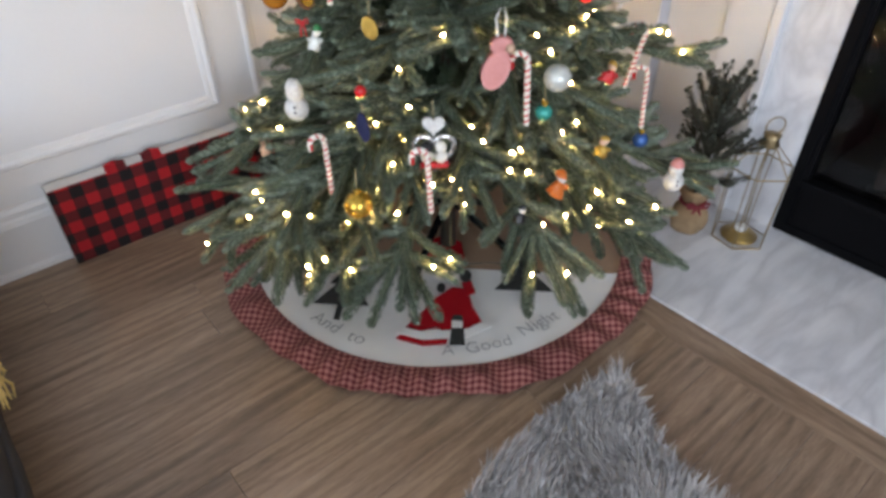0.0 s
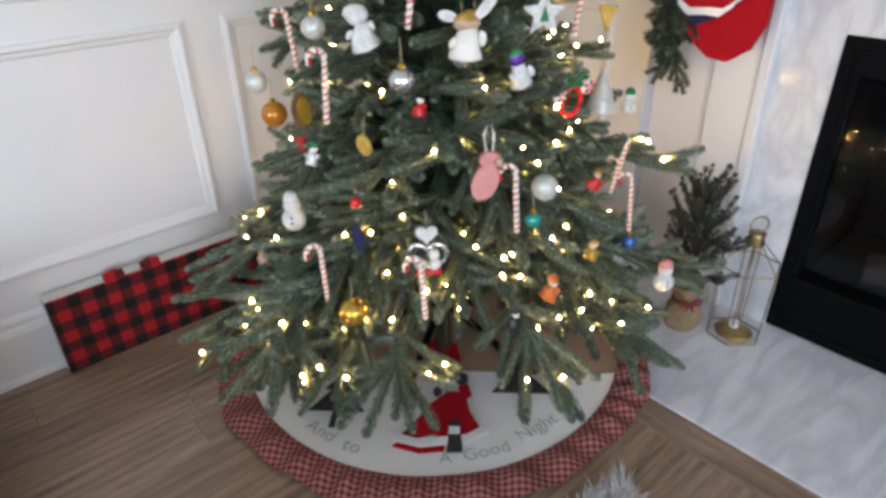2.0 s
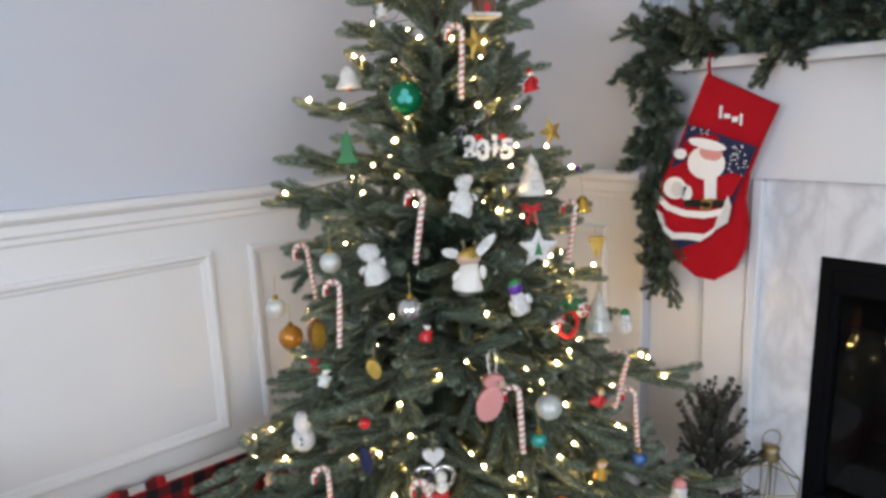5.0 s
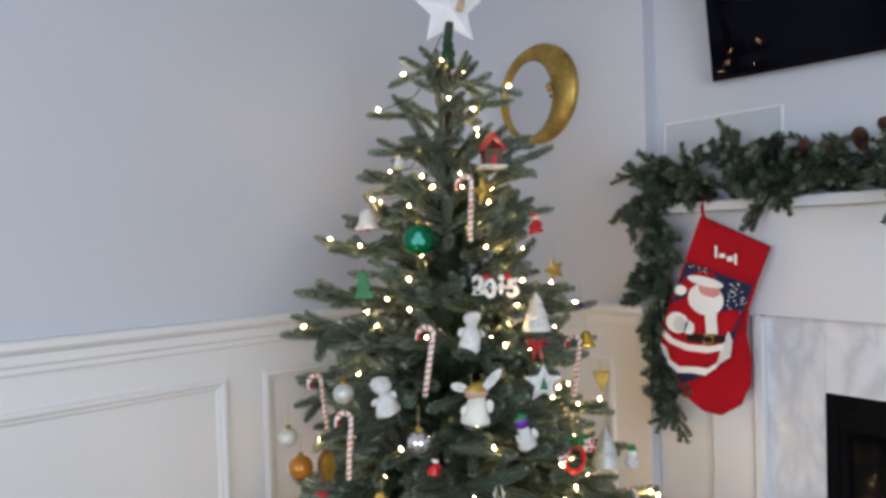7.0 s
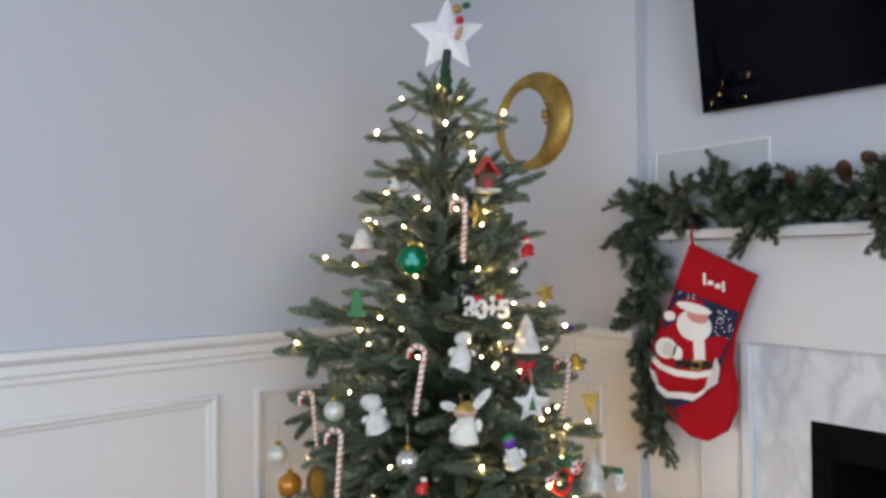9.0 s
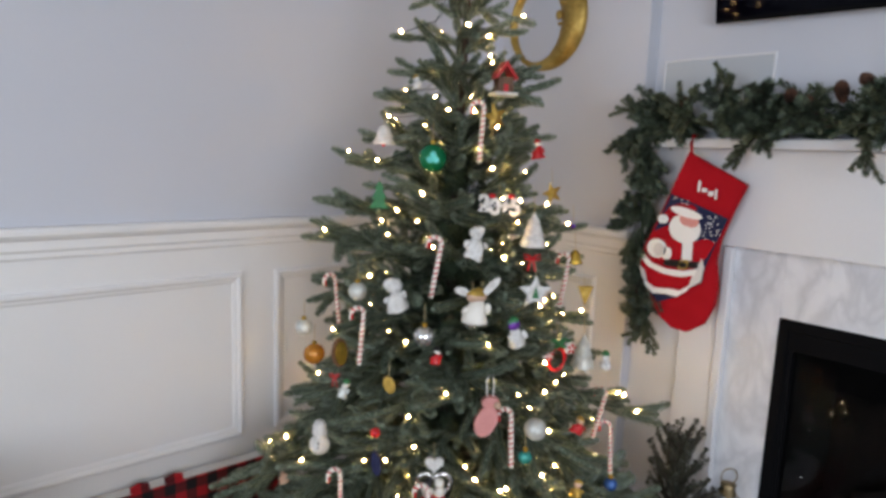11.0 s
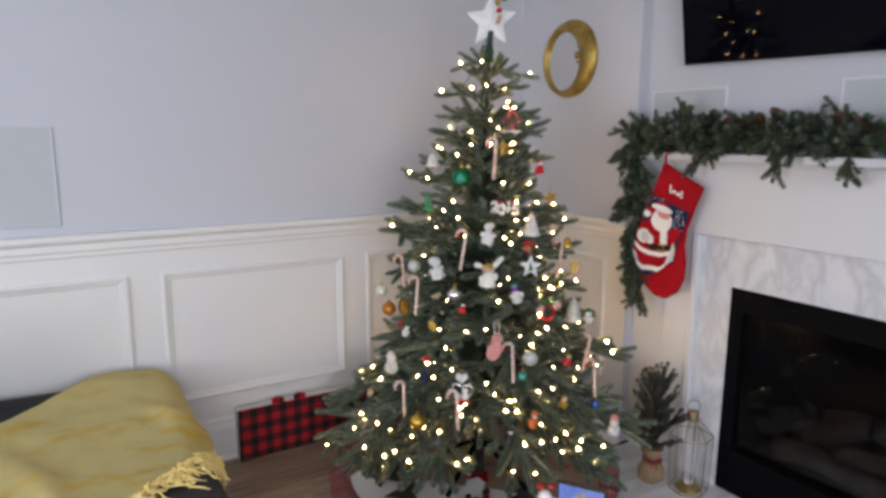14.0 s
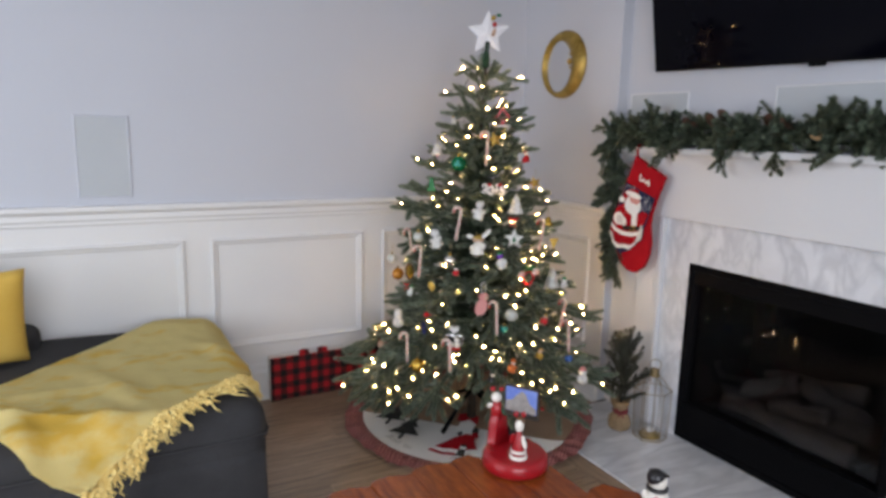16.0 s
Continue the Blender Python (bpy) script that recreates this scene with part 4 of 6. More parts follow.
low, up, neck = hexagon(0.08, 0.006), hexagon(0.088, 0.248), hexagon(0.022, 0.322)
for ringpts, r in ((low, 0.0022), (up, 0.0022), (neck, 0.0022)):
    part("hoop", tube(bmesh.new(), ringpts, r, 6, closed=True), BRASS, lantern)
for k in range(6):
    part("rod", tube(bmesh.new(), [low[k], up[k]], 0.0019, 6), BRASS, lantern)
    part("rod", tube(bmesh.new(), [up[k], neck[k]], 0.0019, 6), BRASS, lantern)
    if k % 2 == 0:
        part("rod", tube(bmesh.new(), [(LX + 0.02 * math.cos(1.05 * k), LY + 0.02 * math.sin(1.05 * k), LZ + 0.03), neck[k]], 0.0017, 6), BRASS, lantern)
    bm = bmesh.new()
    bm.faces.new([bm.verts.new(p.lerp(Vector((LX, LY, p.z)), 0.03)) for p in (low[k], low[(k + 1) % 6], up[(k + 1) % 6], up[k])])
    part("pane", bm, CLEAR, lantern)
part("cap", lathe(bmesh.new(), [(0, 0.316), (0.024, 0.316), (0.026, 0.322), (0.02, 0.338), (0.024, 0.352), (0, 0.356)], 20, Matrix.Translation((LX, LY, LZ))), BRASS, lantern, smooth=True)
part("ring_handle", tube(bmesh.new(), [(LX + 0.026 * math.cos(a) * 0.8, LY - 0.026 * math.cos(a) * 0.6, LZ + 0.376 + 0.026 * math.sin(a)) for a in np.linspace(0, 2 * math.pi, 25)[:-1]], 0.002, 6, closed=True), BRASS, lantern)
part("dish", lathe(bmesh.new(), [(0, 0.004), (0.05, 0.004), (0.054, 0.012), (0.04, 0.014), (0.03, 0.026), (0.024, 0.03), (0, 0.028)], 28, Matrix.Translation((LX, LY, LZ))), GOLD, lantern, smooth=True)
part("tealight", lathe(bmesh.new(), [(0, 0.028), (0.017, 0.028), (0.018, 0.042), (0.012, 0.043), (0, 0.042)], 20, Matrix.Translation((LX, LY, LZ))), FELT, lantern, "white wax tealight", smooth=True)

# ---- on the table: music toy, picture, snowman ----
GLOSSRED = mat("glossy_red", (0.36, 0.009, 0.014), 0.28, other=(0.28, 0.006, 0.01), bump=0)
CREAM = mat("cream_ceramic", (0.78, 0.74, 0.66), 0.35, other=(0.7, 0.66, 0.58), bump=0.05)
SKY_BLUE = mat("picture_blue", (0.10, 0.16, 0.48), 0.5, other=(0.2, 0.28, 0.6), scale=25, bump=0)
GREYSTONE = mat("picture_grey", (0.36, 0.33, 0.3), 0.6, other=(0.2, 0.18, 0.17), scale=90, bump=0)
PINK = mat("rose_pink", (0.66, 0.3, 0.27), 0.6, other=(0.56, 0.22, 0.2), fine=200, bump=0.2)
DARK = mat("black_enamel", (0.012, 0.011, 0.012), 0.3, bump=0)
LEAFDARK = mat("dark_green_enamel", (0.01, 0.05, 0.02), 0.4, bump=0)
toy = thing("music_box", "round red music box with two plain figures", "music box", (0.566, -0.174, 0.51))
TOY = Matrix.Translation((0.566, -0.174, 0.51)) @ Matrix.Scale(1.12, 4)
part("base", lathe(bmesh.new(), [(0, 0), (0.082, 0), (0.086, 0.006), (0.085, 0.028), (0.08, 0.036), (0.07, 0.038), (0, 0.038)], 40, TOY), GLOSSRED, toy, smooth=True)
bm = bmesh.new()
rows = []
for k in range(49):
    a0 = 0.4 + 2.4 * k / 48
    h = 0.043 + 0.077 * math.exp(-((a0 - 1.75) / 0.42) ** 8)
    rows.append([bm.verts.new(TOY @ Vector((r * math.cos(a0), r * math.sin(a0), z))) for r, z in ((0.056, 0.036), (0.057, h - 0.004), (0.062, h), (0.074, h), (0.079, h - 0.004), (0.08, 0.036))])
for p, q in zip(rows, rows[1:]):
    for k in range(6):
        bm.faces.new((p[k], p[(k + 1) % 6], q[(k + 1) % 6], q[k]))
bm.faces.new(rows[0][::-1])
bm.faces.new(rows[-1])
part("back_rest", bm, GLOSSRED, toy, smooth=True)


def figure_mesh(name, layers, parent=None, seg=20):
    """Plain turned figure in one mesh: layers of (profile, offset, material)."""
    me = bpy.data.meshes.new(name)
    bm = bmesh.new()
    mats = []
    for profile, m, material in layers:
        before = set(bm.faces)
        lathe(bm, profile, seg, m)
        if material not in mats:
            mats.append(material)
        for f in bm.faces:
            if f not in before:
                f.material_index, f.smooth = mats.index(material), True
    bm.to_mesh(me)
    bm.free()
    for m in mats:
        me.materials.append(m)
    return hang(new(name, me), parent)


def knob(r, z=0.0, squash=1.0):
    return [(r * math.sin(a), z - r * squash * math.cos(a)) for a in np.linspace(0, math.pi, 11)]


T = Matrix.Translation
HAIR = mat("chestnut_brown", (0.16, 0.07, 0.025), 0.5, bump=0)
F1, F2 = TOY @ T((-0.012, -0.03, 0.046)) @ Matrix.Diagonal((0.95, 0.95, 1.4, 1)), TOY @ T((-0.016, 0.07, 0.118)) @ Matrix.Scale(1.1, 4)
RX90 = Matrix.Rotation(radians(90), 4, "Y")
figure_mesh("figure", [([(0, 0), (0.024, 0), (0.026, 0.004), (0.02, 0.008), (0, 0.008)], F1 @ T((0, 0, -0.007)), CREAM), ([(0, 0), (0.021, 0), (0.017, 0.018), (0.01, 0.036), (0.006, 0.046), (0, 0.047)], F1, GLOSSRED), ([(0.018, 0.004), (0.0225, 0.006), (0.02, 0.011), (0.016, 0.01)], F1, CREAM), (knob(0.0125, 0.056), F1, CREAM), (knob(0.0125, 0.062, 0.8), F1 @ T((0.004, 0.004, 0)), HAIR), (knob(0.007, 0, 0.8), F1 @ T((-0.008, 0.006, 0.078)), GLOSSRED), (knob(0.007, 0, 0.8), F1 @ T((0.008, -0.006, 0.078)), GLOSSRED), (knob(0.006, 0, 2.4), F1 @ T((-0.014, 0.012, 0.03)) @ Matrix.Rotation(0.6, 4, "X"), GLOSSRED), (knob(0.006, 0, 2.4), F1 @ T((0.004, -0.018, 0.028)) @ Matrix.Rotation(-0.7, 4, "X"), CREAM)], toy)
figure_mesh("figure", [([(0, -0.01), (0.016, -0.01), (0.014, 0.015), (0.007, 0.034), (0, 0.035)], F2, GLOSSRED), (knob(0.013, 0.043), F2 @ T((-0.004, -0.002, 0)), CREAM), (knob(0.007, 0, 0.8), F2 @ T((-0.009, 0.006, 0.062)), GLOSSRED), (knob(0.007, 0, 0.8), F2 @ T((0.008, -0.006, 0.063)), GLOSSRED), (knob(0.006, 0, 2.2), F2 @ T((-0.012, 0.012, 0.018)) @ Matrix.Rotation(0.9, 4, "X"), CREAM), (knob(0.006, 0, 2.6), F2 @ T((0.008, -0.016, 0.012)) @ Matrix.Rotation(-0.9, 4, "X"), LEAFDARK)], toy)
pic = thing("picture_stand", "small colour picture of a pale building behind the music box", "picture", (0.612, -0.135, 0.553))
PF = basis((0.584, -0.168, 0.703), Vector((0.543, -0.84, 0)), Vector((0, 0, 1)), Vector((-0.84, -0.543, 0)))
bm = bmesh.new()
box(bm, -0.054, 0.054, -0.054, 0.042, -0.008, 0.0, 0.002, m=PF)
part("board", bm, BARK, pic)
bm = bmesh.new()
box(bm, -0.048, 0.048, -0.036, 0.037, 0.0002, 0.0012, m=PF)
part("print", bm, SKY_BLUE, pic, "blue sky print")
part("print_shape", prism(bmesh.new(), [(-0.047, -0.035), (0.047, -0.035), (0.046, -0.018), (0.026, -0.004), (0.014, 0.022), (0.003, 0.031), (-0.01, 0.02), (-0.028, 0.0), (-0.047, -0.006)], 0.0014, PF @ T((0, 0, 0.001))), GREYSTONE, pic, "pale grey printed building")
part("post", tube(bmesh.new(), [(0.612, -0.135, 0.553), (0.606, -0.142, 0.6), (0.595, -0.154, 0.66)], 0.008, 8), BARK, pic)
part("foot", lathe(bmesh.new(), [(0, 0), (0.022, 0), (0.023, 0.004), (0.012, 0.008), (0, 0.008)], 24, T((0.612, -0.135, 0.553))), BARK, pic)
SN = T((0.772, -0.525, 0.51)) @ Matrix.Scale(0.97, 4)
snow = figure_mesh("snowman_figurine", [(knob(0.034, 0.03, 0.95), SN, CREAM), (knob(0.025, 0.08), SN, CREAM), (knob(0.0245, 0.086, 1.0), SN @ T((-0.0045, 0.003, 0.0035)), DARK), ([(0.0, 0.0), (0.026, 0.0), (0.027, 0.003), (0.0, 0.005)], SN @ T((0, 0, 0.101)) @ Matrix.Rotation(0.25, 4, "Y"), DARK), ([(0.018, 0.055), (0.029, 0.057), (0.029, 0.064), (0.018, 0.067)], SN, DARK), (knob(0.008, 0, 1.2), SN @ T((-0.024, -0.02, 0.04)), PINK), (knob(0.009, 0, 1.5), SN @ T((-0.03, 0.016, 0.042)), CREAM)])
tagged(snow, "white ceramic snowman with black hat and pink scarf", "figurine")

# ---- planks ----
floor = setting(box_part("floor", (WEST - 0.1, 2.3, SOUTH - 0.1, NORTH + 0.1, -0.06, -0.014), BARK, bevel=0), "grey-brown oak plank floor", "floor")


def plank(x0, x1, y0, y1, material=PLANK):
    g, b = 0.0004, 0.001
    lo, hi = [(x0 + g, y0 + g), (x1 - g, y0 + g), (x1 - g, y1 - g), (x0 + g, y1 - g)], [(x0 + g + b, y0 + g + b), (x1 - g - b, y0 + g + b), (x1 - g - b, y1 - g - b), (x0 + g + b, y1 - g - b)]
    v = [(x, y, -0.0139) for x, y in lo] + [(x, y, -b * 0.8) for x, y in lo] + [(x, y, 0.0) for x, y in hi]
    f = [(0, 1, 5, 4), (1, 2, 6, 5), (2, 3, 7, 6), (3, 0, 4, 7), (4, 5, 9, 8), (5, 6, 10, 9), (6, 7, 11, 10), (7, 4, 8, 11), (8, 9, 10, 11)]
    raw("plank", v, f, material, floor)


CROSS = PLANK.copy()
CROSS.name = "oak_border"
next(q for q in CROSS.node_tree.nodes if q.type == "MAPPING").inputs["Scale"].default_value = (11, 1.2, 11)
next(q for q in CROSS.node_tree.nodes if q.type == "TEX_WAVE").bands_direction = "X"
PW, EDGE = 0.127, 1.345
y = NORTH
row = 0
while y > SOUTH:
    y0 = max(SOUTH, y - PW)
    right = EDGE if y < 1.0 else EAST
    x = WEST - rng.uniform(0, 1.0)
    while x < right - 0.001:
        x1 = x + rng.uniform(0.8, 1.7)
        if right - x1 < 0.25:
            x1 = right
        plank(max(x, WEST), x1, y0, y) if x1 > WEST + 0.05 else None
        x = x1
    y, row = y0, row + 1
for y0, y1 in ((-3.45, -2.2), (-2.2, -0.7), (-0.7, 0.95)):
    plank(EDGE, 1.442, y0, y1, CROSS)
for k in range(5):
    plank(1.436 + 0.1 * k, 1.536 + 0.1 * k, -3.45, -0.967, CROSS)

# ---- ornaments ----
GLASSGREEN = mat("green_glass_ball", (0.005, 0.16, 0.06), 0.12, 0.35, bump=0)
GOLDBALL = mat("gold_ball", (0.75, 0.5, 0.09), 0.22, 0.8, other=(0.5, 0.3, 0.04), scale=40, fine=120, bump=0.3)
SILVER = mat("silver_ball", (0.75, 0.74, 0.72), 0.14, 0.85, bump=0)
PEARL = mat("pearl_ball", (0.64, 0.65, 0.6), 0.3, 0.2, other=(0.45, 0.46, 0.42), scale=45, fine=120, bump=0.3)
AMBER = mat("amber_glass", (0.5, 0.2, 0.025), 0.15, 0.3, bump=0)
TEAL = mat("teal_ball", (0.05, 0.34, 0.28), 0.2, 0.4, bump=0)
BLUE = mat("blue_ball", (0.06, 0.15, 0.42), 0.2, 0.4, bump=0)
NAVY = mat("navy_cloth", (0.012, 0.016, 0.06), 0.9, bump=0.3, fine=300)
PURPLE = mat("purple_ball", (0.13, 0.03, 0.3), 0.25, 0.3, bump=0)
REDGLOSS = mat("red_enamel", (0.55, 0.014, 0.018), 0.3, bump=0)
WHITE = mat("white_glitter", (0.8, 0.79, 0.76), 0.5, other=(0.5, 0.48, 0.44), scale=55, fine=220, bump=0.8, depth=0.004)
LEAF = mat("leaf_green", (0.02, 0.17, 0.05), 0.5, bump=0.1)
ORANGE = mat("orange_enamel", (0.6, 0.15, 0.02), 0.4, bump=0)
BROWN = mat("brown_wood", (0.14, 0.065, 0.03), 0.6, other=(0.08, 0.035, 0.016), scale=30, bump=0.3)
SKIN = mat("beige_clay", (0.6, 0.4, 0.28), 0.6, bump=0)
THREAD = mat("gold_thread", (0.5, 0.4, 0.2), 0.6, bump=0)
GLITTERGOLD = mat("gold_glitter", (0.6, 0.4, 0.09), 0.35, 0.7, other=(0.35, 0.22, 0.04), scale=80, fine=400, bump=0.8)


def facing(at, roll=0.0, yaw=0.0):
    """A pose at `at` that faces the room from the tree: right, up, towards the viewer."""
    return basis(Vector(at), UR, Vector((0, 0, 1)), TO_EYE) @ Matrix.Rotation(radians(yaw), 4, "Y") @ Matrix.Rotation(radians(roll), 4, "Z")


def ornament(name, at, label, drop=0.045, category="ornament"):
    th = thing(name, label, category, at, "ornaments on the tree")
    x, y, z = at
    part("hanger", tube(bmesh.new(), [(x, y, z), (x + 0.003, y + 0.004, z + drop * 0.5), (x + 0.008, y + 0.012, z + drop)], 0.0009, 4), THREAD, th)
    return th


def bauble(at, r, material, label, cap=True):
    th = ornament("bauble", (at[0], at[1], at[2] + r + 0.006), label)
    part("globe", ball(bmesh.new(), at, r, (1, 1, 0.98), 4 if r > 0.02 else 3), material, th, smooth=True)
    if cap:
        part("cap", lathe(bmesh.new(), [(0, r - 0.003), (0.007, r - 0.003), (0.007, r + 0.006), (0.004, r + 0.008), (0, r + 0.008)], 12, T(at)), GOLDBALL, th)
    return th


def cane_thing(length, hook, r=0.0062):
    """A candy cane with a red stripe wound round it; its crook is at the origin."""
    th = thing("candy_cane", "red and white striped candy cane hung by its crook", "candy cane", (0, 0, 0), "candy canes on the tree")
    pts = [Vector((-2 * hook, -hook * 0.9, 0))]
    pts += [Vector((-hook + hook * math.cos(a), hook * math.sin(a), 0)) for a in np.linspace(math.pi, 0, 18)]
    pts += [Vector((0.0, -length * t, 0)) for t in np.linspace(0.04, 1, 46)]
    bm = tube(bmesh.new(), pts, r, 10)
    bm.faces.ensure_lookup_table()
    cum = 0.0
    for i in range(len(pts) - 1):
        for k in range(10):
            f = bm.faces[i * 10 + k]
            f.smooth = True
            f.material_index = 1 if ((cum / 0.0135) + k / 10) % 1.0 < 0.3 else 0
        cum += (pts[i + 1] - pts[i]).length
    me = bpy.data.meshes.new("stick")
    bm.to_mesh(me)
    bm.free()
    me.materials.append(CREAM)
    me.materials.append(REDGLOSS)
    hang(new("stick", me), th)
    return th


CANE = cane_thing(0.135, 0.016)
CANE.matrix_basis = facing((0.965, 0.87, 1.122), -9)


def cane(at, roll, yaw=0.0):
    copy_thing(CANE, facing(at, roll, yaw))


cane((0.845, 1.025, 0.93), -4, 20)
cane((1.055, 0.69, 0.722), 3)
cane((0.868, 0.772, 0.548), 2)
cane((0.764, 0.995, 0.53), 1, 25)
cane((1.375, 0.795, 1.06), -8, -20)
cane((0.875, 1.215, 0.985), 6, 30)
cane((1.452, 0.668, 0.592), 4, -30)
cane((1.44, 0.685, 0.685), -12, -30)
cane((1.107, 0.888, 1.46), -3)


def figurine(at, h, body, head, hat, label, name="figurine"):
    """A small plain figure: a bell-shaped body, a round head and a cap, in one mesh."""
    x, y, z = at
    h *= 0.88
    m = T((x, y, z - h * 0.5)) @ Matrix.Rotation(0.25 * math.sin(40 * x + 23 * z), 4, TO_EYE)
    layers = [([(0, 0), (0.3 * h, 0), (0.31 * h, 0.06 * h), (0.24 * h, 0.3 * h), (0.13 * h, 0.58 * h), (0, 0.62 * h)], m, body), (knob(0.19 * h, 0.74 * h), m, head), ([(0.2 * h, 0.8 * h), (0.2 * h, 0.84 * h), (0.12 * h, 0.96 * h), (0, 1.02 * h)], m, hat)]
    for s in (1, -1):
        arm = m @ T(tuple(UR * s * 0.24 * h)) @ T((TO_EYE.x * 0.1 * h, TO_EYE.y * 0.1 * h, 0.4 * h + 0.03 * h * s))
        layers.append((knob(0.08 * h, 0, 1.6), arm @ Matrix.Rotation(0.5 * s, 4, TO_EYE), body))
    ob = figure_mesh(name, layers)
    for v in ob.data.vertices:
        v.co += Vector([0.14 * h * noise.noise(v.co * 2.2 / h + Vector((7 * k, x * 50, 0))) for k in range(3)])
    tagged(ob, label, "ornament", "ornaments on the tree")
    return ob


def snowman(at, h, hat, label):
    m = T((at[0], at[1], at[2] - h / 2))
    ob = figure_mesh("snowman_ornament", [(knob(0.29 * h, 0.28 * h), m, WHITE), (knob(0.21 * h, 0.66 * h), m, WHITE), ([(0, 0.82 * h), (0.2 * h, 0.8 * h), (0.19 * h, 0.85 * h), (0.12 * h, 0.98 * h), (0, 1.0 * h)], m, hat), (knob(0.03 * h, 0.3 * h), m @ T((TO_EYE.x * 0.29 * h, TO_EYE.y * 0.29 * h, 0)), DARK), (knob(0.03 * h, 0.42 * h), m @ T((TO_EYE.x * 0.27 * h, TO_EYE.y * 0.27 * h, 0)), DARK)])
    tagged(ob, label, "ornament", "ornaments on the tree")


def flat_ornament(name, at, outline, depth, material, label, roll=0.0, puff=0.002, scale=1.0, yaw=0.0):
    th = ornament(name, at, label)
    m = facing(at, roll, yaw)
    part("plate", prism(bmesh.new(), [(u * scale, v * scale) for u, v in outline], depth, m, puff), material, th)
    return th, m


def bow(at, size, material, label, tails=1.0):
    th = thing("bow", label, "bow", at, "ornaments on the tree")
    m = facing(at)
    bm = bmesh.new()
    for s in (1, -1):
        tube(bm, [m @ Vector((s * u * size, v * size, 0.004)) for u, v in ((0.05, 0), (0.5, 0.4), (0.95, 0.42), (0.9, -0.05), (0.4, -0.08), (0.05, 0))], size * 0.16, 6)
    part("loops", bm, material, th, smooth=True)
    for s in (1, -1):
        part("tail", tube(bmesh.new(), [m @ Vector((s * u * size, v * size, 0.003)) for u, v in ((0.05, 0), (0.3, -0.7 * tails), (0.42, -1.5 * tails))], size * 0.15, 6), material, th)
    return th


# large baubles
gb = bauble((0.99, 0.945, 1.332), 0.037, GLASSGREEN, "glossy dark green glass bauble with a pale clover")
m = facing((0.99, 0.945, 1.332)) @ T((0, 0, 0.0355))
bm = bmesh.new()
for a in (90, 210, 330):
    prism(bm, ellipse(0.009 * math.cos(radians(a)), 0.009 * math.sin(radians(a)), 0.008, 0.008, 14), 0.003, m)
part("clover", bm, TEAL, gb, "pale green clover shape")
bauble((0.765, 0.885, 0.421), 0.031, GOLDBALL, "shiny gold bauble with embossed skin")
bauble((0.795, 1.245, 0.85), 0.025, PEARL, "pearl white glass bauble")
bauble((0.9, 0.845, 0.907), 0.026, SILVER, "mirror silver glass bauble on a bough")
bauble((0.842, 1.05, 0.985), 0.024, PEARL, "pearl white glass bauble")
bauble((0.822, 1.235, 0.772), 0.03, AMBER, "amber brown glass bauble")
bauble((1.083, 0.662, 0.616), 0.018, TEAL, "small teal glass bauble on a bough")
bauble((1.455, 0.655, 0.425), 0.02, BLUE, "small blue glass bauble")
bauble((0.848, 0.965, 0.63), 0.013, REDGLOSS, "small bright red bauble", False)
bauble((1.385, 0.796, 1.157), 0.007, PURPLE, "tiny purple glass bauble on a bough", False)
bauble((1.286, 0.621, 0.215), 0.009, REDGLOSS, "tiny red berry bauble", False)
bauble((1.125, 0.67, 0.674), 0.028, PEARL, "round frosted white bauble", False)
bauble((1.0, 0.79, 0.94), 0.018, SILVER, "small silver glass bauble on a bough")

# the year ornament: white figures with black spots
th = ornament("year_ornament", (1.095, 0.805, 1.225), "white year ornament with black spots and red trim", 0.05)
m = facing((1.09, 0.8, 1.222))
for k, digit in enumerate("2015"):
    lettering(digit, 0.056, m @ T((-0.038 + 0.0255 * k, 0.004 * (-1) ** k, 0.004)), WHITE, th, 0.006, "numeral")
bm = bmesh.new()
for u, v in ((-0.045, 0.012), (-0.04, -0.01), (-0.018, 0.0), (0.008, 0.013), (0.02, 0.013), (0.018, -0.013)):
    prism(bm, ellipse(u, v, 0.0045, 0.0035, 8), 0.0015, m @ T((0, 0, 0.0102)))
part("spots", bm, DARK, th)
part("bar", prism(bmesh.new(), [(-0.05, -0.004), (0.05, -0.004), (0.05, 0.004), (-0.05, 0.004)], 0.003, m), WHITE, th)
for u in (-0.02, 0.028):
    part("trim_knot", ball(bmesh.new(), m @ Vector((u, 0.024, 0.008)), 0.008, (1.2, 1.2, 0.8), 2), REDGLOSS, th)
part("trim_knot", ball(bmesh.new(), m @ Vector((0.048, -0.034, 0.006)), 0.008, (1.2, 1.2, 0.8), 2), DARK, th)

# figures
figurine((1.02, 0.815, 1.135), 0.095, WHITE, WHITE, WHITE, "plain white glittered bear-like figure")
figurine((1.003, 0.775, 0.985), 0.105, CREAM, SKIN, GLITTERGOLD, "plain cream figure with a gold cap")
for s, a in ((1, 48), (-1, 165)):
    mm = facing((1.0, 0.768, 1.0)) @ T((0.012 * s, 0.012, -0.004))
    th = ornament("wing_ornament", tuple(mm.translation), "white wing-shaped glitter ornament", 0.03)
    part("plate", prism(bmesh.new(), ellipse(0.028 * math.cos(radians(a)), 0.028 * math.sin(radians(a)), 0.03 if s > 0 else 0.018, 0.01, 20, radians(a)), 0.004, mm, 0.0012), WHITE, th)
figurine((0.876, 0.919, 1.005), 0.1, WHITE, WHITE, WHITE, "plain white porcelain figure")
figurine((0.915, 0.815, 0.865), 0.048, REDGLOSS, CREAM, DARK, "plain red and white figure with dark cap")
